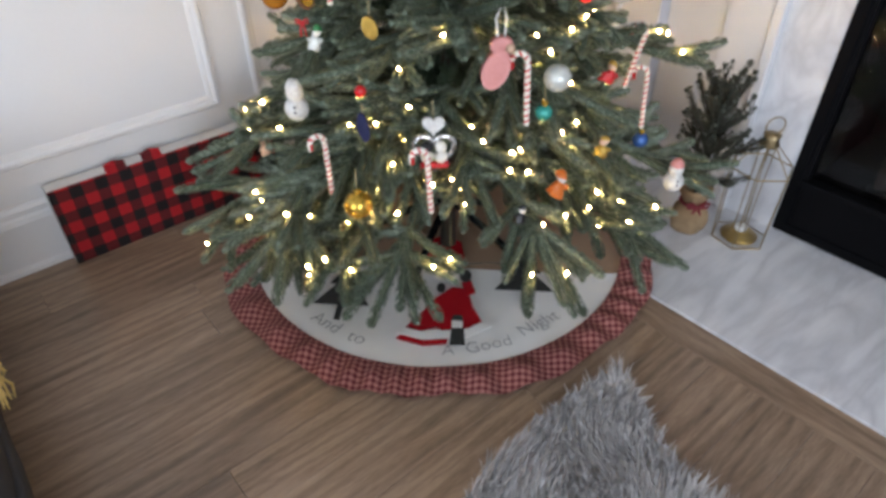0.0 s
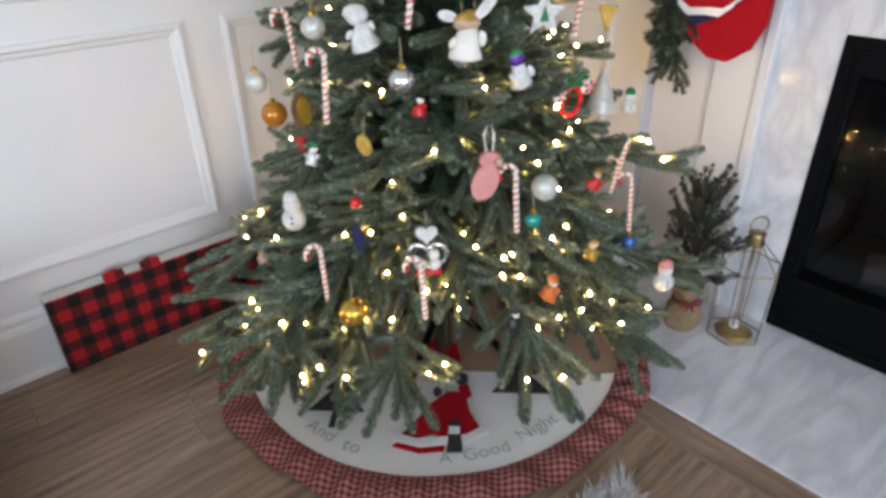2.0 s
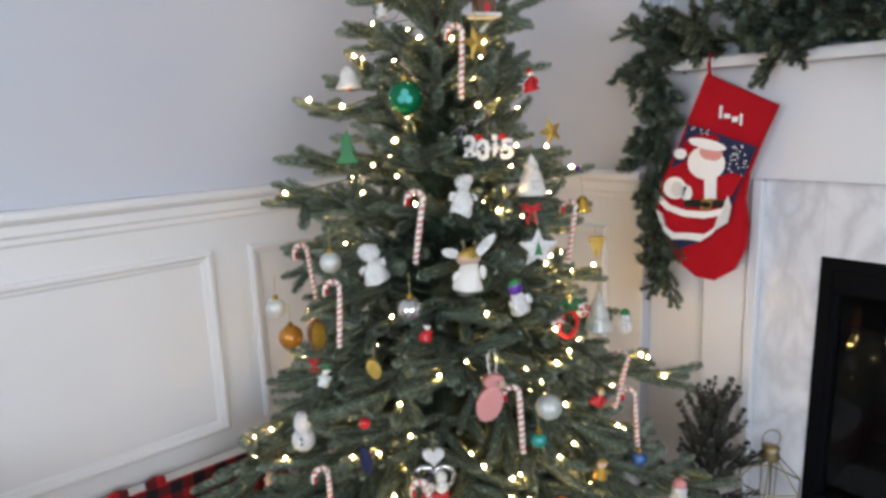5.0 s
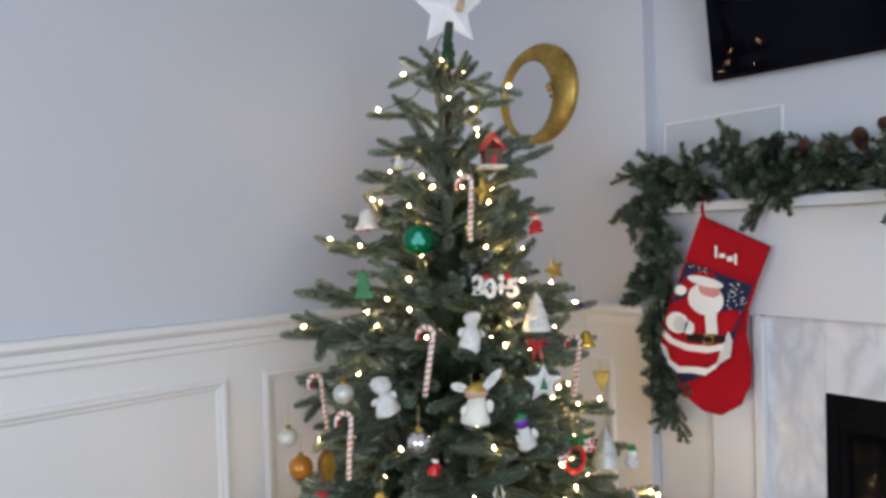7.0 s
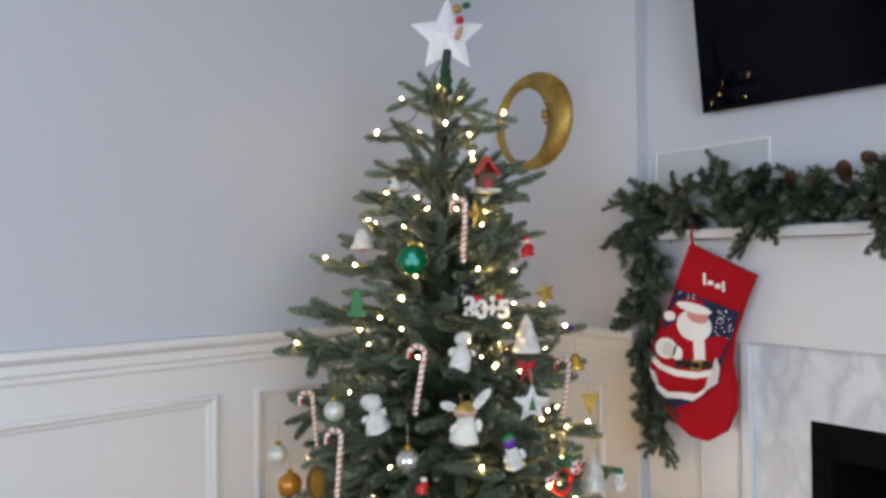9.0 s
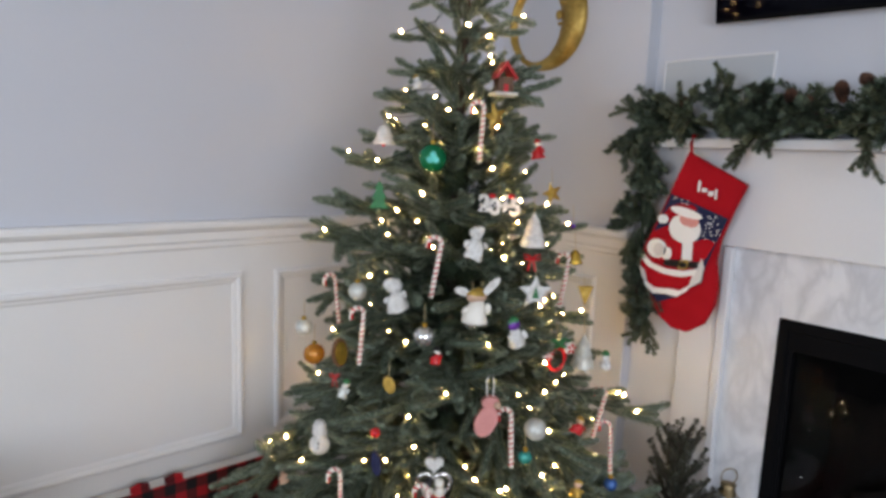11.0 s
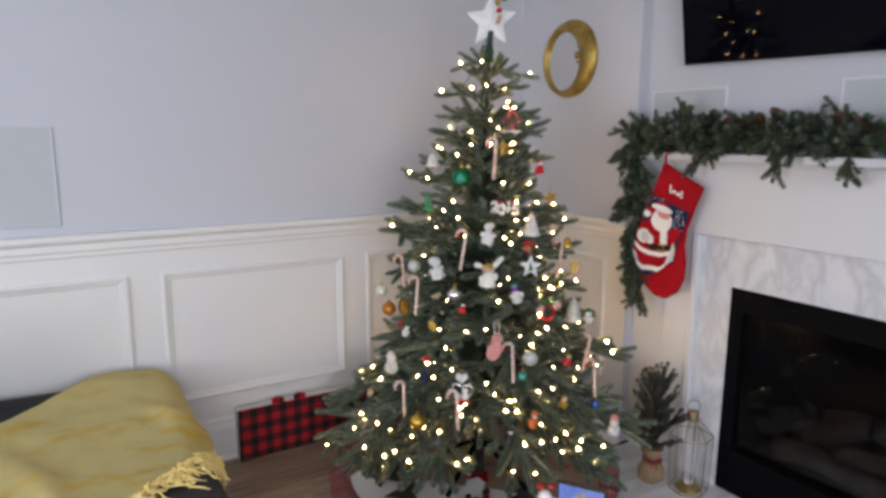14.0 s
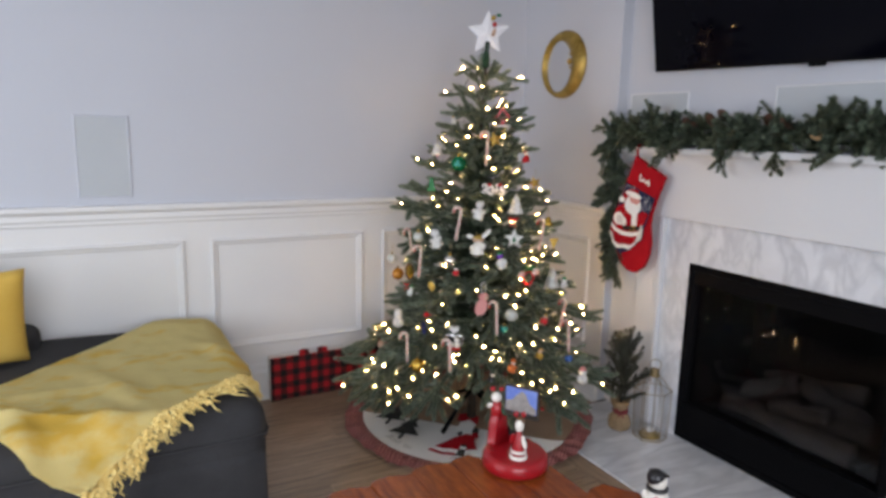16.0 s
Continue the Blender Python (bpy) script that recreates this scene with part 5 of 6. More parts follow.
figurine((1.317, 0.879, 1.368), 0.062, REDGLOSS, CREAM, REDGLOSS, "plain red figure with white face")
figurine((1.319, 0.687, 0.63), 0.055, REDGLOSS, SKIN, GLITTERGOLD, "plain red soldier-like figure")
figurine((1.26, 0.636, 0.488), 0.06, GLITTERGOLD, SKIN, GLITTERGOLD, "plain gold clay figure ornament")
figurine((1.102, 0.626, 0.458), 0.07, ORANGE, WHITE, ORANGE, "plain orange and white figure")
figurine((1.01, 0.64, 0.412), 0.05, DARK, CREAM, DARK, "plain dark figure with pale face")
figurine((0.8, 1.05, 0.735), 0.055, PEARL, CREAM, LEAF, "plain white figure with a green cap")
figurine((0.745, 1.26, 0.42), 0.05, SKIN, SKIN, BROWN, "plain beige clay figure ornament")
figurine((1.1, 0.722, 0.915), 0.085, WHITE, PURPLE, LEAF, "white glitter cone figure with purple and green top")
figurine((1.02, 1.055, 1.528), 0.045, WHITE, WHITE, GLITTERGOLD, "white bird-like figure with gold")
snowman((0.77, 1.11, 0.585), 0.095, WHITE, "white glitter snowman ornament")
snowman((1.425, 0.685, 0.79), 0.06, LEAF, "small snowman ornament with green hat")
snowman((1.44, 0.535, 0.385), 0.085, PINK, "white snowman ornament with pink hat")

# flat and shaped ornaments
th = ornament("star_ornament", (1.161, 0.728, 1.04), "white wooden star with a small green fir")
m = facing((1.161, 0.728, 1.007))
part("plate", star_solid(bmesh.new(), m, 0.045, 0.021, 0.006), WHITE, th)
part("fir_shape", prism(bmesh.new(), [(-0.009, -0.013), (0.009, -0.013), (0.0, 0.016)], 0.003, m @ T((0, 0, 0.0045))), LEAF, th)
bow((1.169, 0.753, 1.09), 0.022, REDGLOSS, "red satin bow on a bough")
cone = [(0, 0), (0.032, 0.0), (0.034, 0.004), (0.024, 0.03), (0.026, 0.034), (0.015, 0.06), (0.016, 0.064), (0, 0.09)]
th = ornament("cone_tree_ornament", (1.199, 0.779, 1.2), "white glittered cone tree ornament")
part("cone", lathe(bmesh.new(), cone, 20, T((1.199, 0.779, 1.115))), WHITE, th)
th = ornament("cone_tree_ornament", (1.399, 0.743, 0.86), "frosted white cone tree ornament", 0.06)
part("cone", lathe(bmesh.new(), [(r * 1.05, z * 1.1) for r, z in cone], 20, T((1.399, 0.743, 0.76))), PEARL, th)
th = ornament("star_ornament", (1.134, 0.874, 1.475), "gold glitter star ornament")
part("plate", star_solid(bmesh.new(), facing((1.134, 0.874, 1.442), 15, 30), 0.038, 0.017, 0.008), GLITTERGOLD, th)
th = ornament("star_ornament", (1.36, 0.86, 1.27), "gold glitter star ornament")
part("plate", star_solid(bmesh.new(), facing((1.35, 0.85, 1.245), 20, 20), 0.034, 0.015, 0.008), GLITTERGOLD, th)
BELLP = [(0, 0.0), (0.026, 0.0), (0.027, 0.004), (0.019, 0.016), (0.016, 0.034), (0.008, 0.044), (0, 0.046)]
for at, k, material, label in (((1.393, 0.789, 1.052), 0.85, GOLDBALL, "small gold bell ornament"), ((0.991, 1.16, 1.362), 1.15, WHITE, "white porcelain bell ornament")):
    th = ornament("bell_ornament", (at[0], at[1], at[2] + 0.046 * k), label)
    part("bell", lathe(bmesh.new(), [(r * k, z * k) for r, z in BELLP], 20, T(at)), material, th, smooth=True)
    part("clapper", ball(bmesh.new(), (at[0], at[1], at[2] - 0.002), 0.005, detail=2), REDGLOSS if k > 1 else GOLDBALL, th)
FIRP = [(0, 0.045), (-0.016, 0.018), (-0.008, 0.02), (-0.024, -0.01), (-0.012, -0.008), (-0.03, -0.04), (0.03, -0.04), (0.012, -0.008), (0.024, -0.01), (0.008, 0.02), (0.016, 0.018)]
flat_ornament("fir_ornament", (0.917, 1.07, 1.23), FIRP, 0.008, LEAF, "green felt fir ornament", 0, 0.002, 0.85)
flat_ornament("pennant_ornament", (1.408, 0.757, 0.97), [(-0.022, 0.022), (0.022, 0.022), (0, -0.034)], 0.008, GLITTERGOLD, "gold-green folded triangle ornament", 0, 0.002)
flat_ornament("pinecone_ornament", (0.837, 0.896, 0.784), ellipse(0, 0, 0.014, 0.022), 0.014, GLITTERGOLD, "gold pinecone-shaped ornament on a bough", 20, 0.004)
flat_ornament("felt_ornament", (0.797, 0.887, 0.595), ellipse(0, 0, 0.012, 0.032), 0.008, NAVY, "dark blue felt ornament", 8, 0.002)
# cottage
at = Vector((1.19, 0.905, 1.53))
th = ornament("cottage_ornament", (at.x, at.y, at.z + 0.055), "brown cottage ornament with a red roof")
m = facing(at, 0, 15)
bm = bmesh.new()
box(bm, -0.022, 0.022, -0.022, 0.018, -0.018, 0.018, 0.002, m=m)
part("walls", bm, BROWN, th)
bm = bmesh.new()
prism(bm, [(-0.034, 0.012), (0, 0.058), (0.034, 0.012), (0.027, 0.012), (0, 0.046), (-0.027, 0.012)], 0.044, m @ T((0, 0, -0.022)))
part("roof", bm, REDGLOSS, th)
bm = bmesh.new()
box(bm, -0.034, 0.034, -0.03, -0.021, -0.024, 0.026, 0.004, m=m)
part("snow_base", bm, WHITE, th)
bm = bmesh.new()
box(bm, -0.006, 0.006, -0.021, -0.001, 0.0181, 0.0205, m=m)
part("door", bm, REDGLOSS, th)
# oval plaque with a bow
th, m = flat_ornament("plaque_ornament", (0.82, 1.1, 0.812), ellipse(0, 0, 0.024, 0.04), 0.008, BROWN, "oval wooden plaque ornament with a gold face", 6, 0.002, 1.0, 40)
part("face_plate", prism(bmesh.new(), ellipse(0, 0, 0.018, 0.033), 0.0025, m @ T((0, 0, 0.0082))), GOLDBALL, th)
bow((0.808, 1.1, 0.75), 0.014, REDGLOSS, "small red ribbon bow", 1.4)
# ring with a green bow and sweets
at = Vector((1.225, 0.698, 0.842))
th = ornament("ring_ornament", (at.x, at.y, at.z + 0.04), "red ring ornament with green bow and sweets")
m = facing(at, 0, 25)
part("hoop", tube(bmesh.new(), [m @ Vector((0.026 * math.cos(a), 0.03 * math.sin(a) - 0.012, 0)) for a in np.linspace(0, 2 * math.pi, 25)[:-1]], 0.0055, 8, closed=True), REDGLOSS, th, smooth=True)
bm = bmesh.new()
for s in (1, -1):
    tube(bm, [m @ Vector((s * u, v, 0.008)) for u, v in ((0.0, 0.026), (0.016, 0.042), (0.03, 0.036), (0.026, 0.02), (0.004, 0.024))], 0.0055, 6)
part("bow", bm, LEAF, th, smooth=True)
for u, v in ((-0.036, 0.006), (0.034, 0.016)):
    sweet = part("sweet", lathe(bmesh.new(), knob(0.017, 0, 0.5), 16, m @ T((u, v, 0.008))), CREAM, th, smooth=True)
    bm = bmesh.new()
    for k in range(5):
        a = 2 * math.pi * k / 5
        prism(bm, [(0.003 * math.cos(a), 0.003 * math.sin(a)), (0.014 * math.cos(a - 0.1), 0.014 * math.sin(a - 0.1)), (0.014 * math.cos(a + 0.45), 0.014 * math.sin(a + 0.45))], 0.0035, m @ T((u, v, 0.0155)))
    part("stripes", bm, REDGLOSS, sweet)
# pink mitten on a ribbon
at = Vector((1.0, 0.715, 0.742))
th = ornament("mitten_ornament", (at.x, at.y, at.z + 0.05), "pale pink plush mitten ornament on a white ribbon", 0.03)
m = facing(at, 0)
part("mitten", prism(bmesh.new(), ellipse(-0.006, -0.025, 0.026, 0.04, 24, radians(-20)), 0.026, m, 0.008), PINK, th, smooth=True)
part("cuff", prism(bmesh.new(), ellipse(0.003, 0.022, 0.022, 0.016), 0.024, m @ T((0, 0, 0.002)), 0.007), PINK, th, smooth=True)
part("rosette", ball(bmesh.new(), m @ Vector((0.018, 0.02, 0.026)), 0.009, (1, 1, 1), 2), SKIN, th)
part("ribbon", tube(bmesh.new(), [m @ Vector(p) for p in ((-0.004, 0.03, 0.01), (-0.009, 0.07, 0.01), (0.002, 0.1, 0.005), (0.01, 0.07, 0.01), (0.008, 0.03, 0.01))], 0.0022, 5), WHITE, th)
# heart frame with small heart
at = Vector((0.9, 0.79, 0.545))
th = ornament("heart_ornament", (at.x, at.y, at.z + 0.06), "silver heart frame ornament with a white heart above")
m = facing(at)


def heart(k, n=30):
    out = []
    for t in np.linspace(0, 2 * math.pi, n + 1)[:-1]:
        out.append((k * 16 * math.sin(t) ** 3 / 16, k * (13 * math.cos(t) - 5 * math.cos(2 * t) - 2 * math.cos(3 * t) - math.cos(4 * t)) / 16))
    return out


part("heart_frame", tube(bmesh.new(), [m @ Vector((u, v, 0)) for u, v in heart(0.042)], 0.006, 8, closed=True), SILVER, th, smooth=True)
part("small_heart", prism(bmesh.new(), [(u, v + 0.058) for u, v in heart(0.023)], 0.01, m, 0.003), WHITE, th)
for u, material in ((-0.014, DARK), (0.014, CREAM)):
    part("bead", ball(bmesh.new(), m @ Vector((u, 0.008, 0.004)), 0.013, (1, 1, 1), 2), material, th, smooth=True)
    part("bead", ball(bmesh.new(), m @ Vector((u, -0.014, 0.004)), 0.015, (1, 1, 0.9), 2), CREAM, th, smooth=True)
bm = bmesh.new()
box(bm, -0.03, 0.03, -0.04, -0.027, -0.006, 0.01, 0.004, m=m)
part("red_base", bm, REDGLOSS, th)
# plain figure clipped to the star
fm = SM @ T((0.024, 0.03, 0.018))
ob = figure_mesh("topper_figure", [([(0, 0), (0.007, 0), (0.009, 0.02), (0.005, 0.035), (0, 0.036)], fm @ T((0, -0.045, 0.004)) @ Matrix.Rotation(-0.35, 4, "Z") @ Matrix.Rotation(radians(-90), 4, "X"), SKIN), (knob(0.011), fm @ T((0.008, 0.005, 0.006)), REDGLOSS), (knob(0.012), fm @ T((0.002, 0.034, 0.006)), GLITTERGOLD), (knob(0.012, 0, 0.3), fm @ T((0.026, 0.046, 0.0)) @ Matrix.Rotation(1.2, 4, "X"), LEAF)])
tagged(ob, "tiny plain coloured figure on the star", "ornament", "ornaments on the tree")
GREENTAPE = mat("green_tape", (0.01, 0.07, 0.025), 0.6, other=(0.005, 0.03, 0.012), scale=60, bump=0.4)
part("binding", lathe(bmesh.new(), [(0, 1.775), (0.016, 1.772), (0.02, 1.784), (0.015, 1.797), (0.02, 1.81), (0.013, 1.825), (0.016, 1.835), (0.006, 1.852), (0, 1.852)], 9, T((TX + 0.012, TY - 0.009, 0))), GREENTAPE, star, "green tape that ties the star on")

# ---- stocking ----
sock = thing("christmas_stocking", "red knitted stocking with a winter picture on the mantel", "stocking", (1.885, 0.72, 0.8))
KM = face_e(1.8935)
SOCK = [(-0.74, 1.377), (-0.548, 1.286), (-0.582, 1.2), (-0.612, 1.11), (-0.619, 1.04), (-0.606, 0.97), (-0.610, 0.9), (-0.638, 0.838), (-0.69, 0.8), (-0.745, 0.803), (-0.79, 0.832), (-0.828, 0.88), (-0.864, 0.94), (-0.884, 1.0), (-0.864, 1.07), (-0.82, 1.17), (-0.778, 1.28)]
part("body", prism(bmesh.new(), SOCK, 0.026, KM @ T((0, 0, 0.0005)), 0.007), RED, sock)
FRONT = KM @ T((0, 0, 0.0255))


def sewn(name, outline, material, lift, label="", depth=0.0035):
    return part(name, prism(bmesh.new(), outline, depth, FRONT @ T((0, 0, lift)), 0.001), material, sock, label)


sewn("night_panel", [(-0.781, 1.242), (-0.589, 1.181), (-0.616, 1.107), (-0.636, 1.050), (-0.647, 1.015), (-0.652, 0.974), (-0.691, 0.944), (-0.730, 0.910), (-0.797, 0.879), (-0.832, 0.914), (-0.859, 0.949), (-0.869, 1.000), (-0.847, 1.072), (-0.818, 1.149)], NAVY, 0.0000, "navy knitted night sky")
sewn("red_shape", [(-0.832, 1.113), (-0.775, 1.144), (-0.746, 1.098), (-0.677, 1.101), (-0.652, 1.112), (-0.618, 1.104), (-0.645, 1.049), (-0.665, 1.033), (-0.681, 1.011), (-0.687, 0.953), (-0.729, 0.921), (-0.767, 0.920), (-0.816, 0.924), (-0.840, 0.942), (-0.868, 1.001), (-0.850, 1.066)], RED, 0.0032, "plain red shape")
sewn("red_shape", [(-0.805, 1.168), (-0.781, 1.201), (-0.743, 1.216), (-0.703, 1.214), (-0.688, 1.200), (-0.730, 1.169), (-0.778, 1.150)], RED, 0.0030)
sewn("white_shape", ellipse(-0.722, 1.135, 0.054, 0.046, 24, radians(-8)), FELT, 0.0062, "plain white shape")
sewn("pale_shape", ellipse(-0.708, 1.165, 0.033, 0.023, 24, radians(-12)), PINK, 0.0092)
sewn("white_shape", ellipse(-0.714, 1.121, 0.041, 0.024, 24, radians(-8)), FELT, 0.0096)
sewn("white_shape", ellipse(-0.720, 1.187, 0.055, 0.014, 24, radians(-12)), FELT, 0.0098)
sewn("white_shape", ellipse(-0.800, 1.159, 0.019, 0.015, 24, radians(0)), FELT, 0.0062)
sewn("white_shape", ellipse(-0.813, 1.060, 0.036, 0.032, 24, radians(0)), FELT, 0.0064)
sewn("white_shape", ellipse(-0.776, 1.048, 0.017, 0.022, 24, radians(0)), FELT, 0.0064)
sewn("pale_shape", ellipse(-0.804, 1.058, 0.019, 0.022, 24, radians(0)), CARD, 0.0094)
sewn("white_shape", [(-0.724, 1.094), (-0.690, 1.097), (-0.688, 1.037), (-0.721, 1.031)], FELT, 0.0066)
sewn("white_shape", [(-0.861, 1.036), (-0.825, 1.009), (-0.775, 0.998), (-0.713, 1.000), (-0.666, 1.014), (-0.675, 0.992), (-0.720, 0.979), (-0.783, 0.979), (-0.838, 0.995), (-0.864, 1.018)], FELT, 0.0066)
sewn("white_shape", [(-0.848, 0.949), (-0.810, 0.928), (-0.757, 0.934), (-0.719, 0.934), (-0.684, 0.959), (-0.694, 0.938), (-0.728, 0.912), (-0.767, 0.914), (-0.814, 0.908), (-0.846, 0.930)], FELT, 0.0066)
sewn("pale_shape", [(-0.656, 1.048), (-0.645, 1.021), (-0.652, 0.975), (-0.692, 0.946), (-0.681, 0.988)], CARD, 0.0058)
sewn("pale_shape", [(-0.872, 0.993), (-0.852, 0.982), (-0.840, 0.948), (-0.857, 0.951)], CARD, 0.0058)
sewn("black_shape", [(-0.780, 1.029), (-0.665, 1.036), (-0.664, 1.018), (-0.725, 1.008), (-0.784, 1.008)], DARK, 0.0070)
sewn("buckle", ellipse(-0.713, 1.021, 0.025, 0.018, 4, radians(45)), GOLD, 0.0102)
sewn("black_shape", ellipse(-0.713, 1.020, 0.013, 0.009, 24, radians(0)), DARK, 0.0135)
bm = bmesh.new()
for k in range(34):
    u, v = rng.uniform(-0.66, -0.603), rng.uniform(1.1, 1.19)
    if k > 26:
        u, v = rng.uniform(-0.785, -0.71), rng.uniform(1.208, 1.232)
    if v < 1.19 + (u + 0.6) * -0.42:
        prism(bm, ellipse(u, v, 0.0022, 0.0022, 6), 0.002, FRONT @ T((0, 0, 0.0034)))
tagged(part("snow_dots", bm, FELT, sock, "white knitted dots"), kind="stuff")
for k, (u, v, w, h) in enumerate(((-0.69, 1.273, 0.007, 0.034), (-0.672, 1.262, 0.016, 0.012), (-0.65, 1.253, 0.016, 0.014), (-0.634, 1.252, 0.006, 0.03))):
    sewn("stitched_bar", [(u - w / 2, v - h / 2), (u + w / 2, v - h / 2), (u + w / 2, v + h / 2), (u - w / 2, v + h / 2)], FELT, 0.001)
part("loop", tube(bmesh.new(), [KM @ Vector(p) for p in ((-0.733, 1.37, 0.012), (-0.738, 1.405, 0.012), (-0.736, 1.428, 0.008), (-0.736, 1.43, -0.02), (-0.732, 1.424, -0.03))], 0.005, 6), RED, sock)

# ---- garland ----
GARL = mat("garland_needle", (0.125, 0.16, 0.105), 0.55, other=(0.03, 0.048, 0.032), scale=12, fine=40, bump=0, island=0.8)
GARL2 = mat("cedar_green", (0.17, 0.195, 0.12), 0.6, other=(0.05, 0.07, 0.035), scale=12, fine=40, bump=0, island=0.8)
CONE = mat("pinecone_scale", (0.17, 0.08, 0.05), 0.75, other=(0.05, 0.022, 0.014), scale=30, fine=90, bump=0.5, island=0.4)
garland = thing("mantel_garland", "green fir and cedar garland with pinecones along the mantel", "garland", (1.93, 0.0, 1.422))


def sprig(p, d, length, material):
    vs, fs, blocks = [], [], []
    d = np.array(d, float)
    d /= np.linalg.norm(d)
    tw = curved(np.array(p, float), d, length, -0.014)
    tw[:, 0] = np.minimum(tw[:, 0], 1.985 if p[2] > 1.4 else 1.93)
    core(vs, fs, tw, 0.0022, 4)
    fine = material is GARL2
    blocks.append(needles(tw, 0.004, int(2100 * length) + 30, 0.014 if fine else 0.024, 0.0036, 1.0))
    for k in range(5):
        q = tw[1 + k // 2]
        a = (1 if k % 2 else -1) * rng.uniform(0.4, 1.0)
        side = np.cross(d, rng.normal(0, 1, 3))
        side /= np.linalg.norm(side)
        d2 = d * math.cos(a) + side * math.sin(a)
        t2 = curved(q, d2, length * rng.uniform(0.35, 0.6), -0.008)
        t2[:, 0] = np.minimum(t2[:, 0], 1.985 if p[2] > 1.4 else 1.93)
        core(vs, fs, t2, 0.002, 4)
        blocks.append(needles(t2, 0.004, int(1100 * length) + 25, 0.014 if fine else 0.023, 0.0036, 1.0))
    br = raw("sprig", vs, fs, BARK, garland)
    needle_mesh("needles", blocks, material, br)


spine = [(1.935, 0.93 - 1.86 * t, 1.455 + 0.012 * math.sin(14 * t)) for t in np.linspace(0, 1, 24)]
part("spine", tube(bmesh.new(), spine, 0.008, 6), WIRE, garland)
fall = [(1.9, 0.91, 1.47), (1.89, 0.92, 1.36), (1.895, 0.9, 1.2), (1.895, 0.89, 1.05), (1.89, 0.865, 0.92), (1.89, 0.84, 0.82)]
part("spine", tube(bmesh.new(), fall, 0.007, 6), WIRE, garland)
for k in range(130):
    y = 0.93 - 1.88 * (k + rng.random()) / 130
    p = (1.935 + rng.normal(0, 0.014), y, 1.465 + rng.normal(0, 0.018))
    d = (rng.normal(-0.2, 0.4), rng.normal(0.0, 0.95), abs(rng.normal(0.35, 0.35)) - 0.04)
    sprig(p, d, rng.uniform(0.08, 0.18), GARL2 if rng.random() < 0.38 else GARL)
for y in (0.55, 0.26, 0.02, -0.24):
    sprig((1.905, y, 1.44), (-0.55, rng.normal(0, 0.5), -0.8), 0.11, GARL2)
for k in range(34):
    t = 5 * (k + rng.random()) / 34
    i = min(4, int(t))
    a, b = np.array(fall[i]), np.array(fall[i + 1])
    p = a + (b - a) * (t - i)
    d = (rng.normal(-0.25, 0.35), rng.normal(0.05, 0.7), rng.normal(-0.45, 0.45))
    sprig(p, d, rng.uniform(0.06, 0.11), GARL2 if rng.random() < 0.25 else GARL)
sprig((1.89, 0.85, 0.83), (-0.05, -0.2, -1), 0.12, GARL2)
sprig((1.89, 0.86, 0.85), (-0.1, 0.15, -1), 0.11, GARL2)


def pinecone(at, size, tilt):
    """A cone of overlapping woody scales."""
    m = T(at) @ Euler(tilt).to_matrix().to_4x4()
    bm = bmesh.new()
    for ring in range(8):
        t = ring / 7
        r = size * (0.35 + 0.75 * math.sin(math.pi * (0.18 + 0.72 * t))) * 0.55
        n = 8
        for k in range(n):
            a = 2 * math.pi * (k + 0.5 * (ring % 2)) / n
            z = size * (1.25 * t - 0.62)
            q = m @ T((0, 0, z)) @ Matrix.Rotation(a, 4, "Z") @ Matrix.Rotation(radians(-35 - 25 * t), 4, "Y")
            w = r * 0.45
            vs = [bm.verts.new(q @ Vector(p)) for p in ((0, -w * 0.4, 0), (r, -w, 0.002), (r * 1.12, 0, 0.004), (r, w, 0.002), (0, w * 0.4, 0), (r * 0.7, 0, size * 0.12))]
            bm.faces.new((vs[0], vs[1], vs[5]))
            bm.faces.new((vs[1], vs[2], vs[5]))
            bm.faces.new((vs[2], vs[3], vs[5]))
            bm.faces.new((vs[3], vs[4], vs[5]))
            bm.faces.new((vs[4], vs[0], vs[5]))
            bm.faces.new((vs[4], vs[3], vs[2], vs[1], vs[0]))
    lathe(bm, [(0, -0.8 * size), (0.25 * size, -0.6 * size), (0.3 * size, 0), (0.15 * size, 0.7 * size), (0, 0.8 * size)], 8, m)
    part("pinecone", bm, CONE, garland, "brown open pinecone")


for y, z, s in ((0.78, 1.535, 0.03), (0.46, 1.545, 0.033), (0.405, 1.525, 0.03), (0.33, 1.552, 0.036), (0.265, 1.572, 0.036), (0.06, 1.552, 0.034), (-0.02, 1.535, 0.032), (-0.3, 1.552, 0.036), (-0.42, 1.542, 0.032), (-0.6, 1.545, 0.034)):
    pinecone((1.885 + rng.uniform(-0.012, 0.012), y, z - 0.008), s * 1.15, (rng.uniform(-0.5, 0.5), -1.0 + rng.uniform(-0.35, 0.35), rng.uniform(-0.6, 0.6)))
pinecone((1.862, 0.925, 1.2), 0.03, (0.4, 0.9, 0.2))
DRYLEAF = mat("gold_dry_leaf", (0.5, 0.33, 0.16), 0.5, 0.2, other=(0.35, 0.2, 0.08), bump=0.2)
for y in (0.2, -0.17):
    bm = bmesh.new()
    for k in range(3):
        prism(bm, [(0, 0), (0.008, 0.012), (0.009, 0.026), (0.002, 0.042 - 0.008 * k), (-0.006, 0.03), (-0.008, 0.012)], 0.003, face_e(1.876) @ T((-y, 1.475, 0)) @ Matrix.Rotation(radians(72 - 62 * k), 4, "Z") @ Matrix.Rotation(0.5 - 0.4 * k, 4, "X"))
    part("dry_leaf", bm, DRYLEAF, garland, "pale gold leaves")
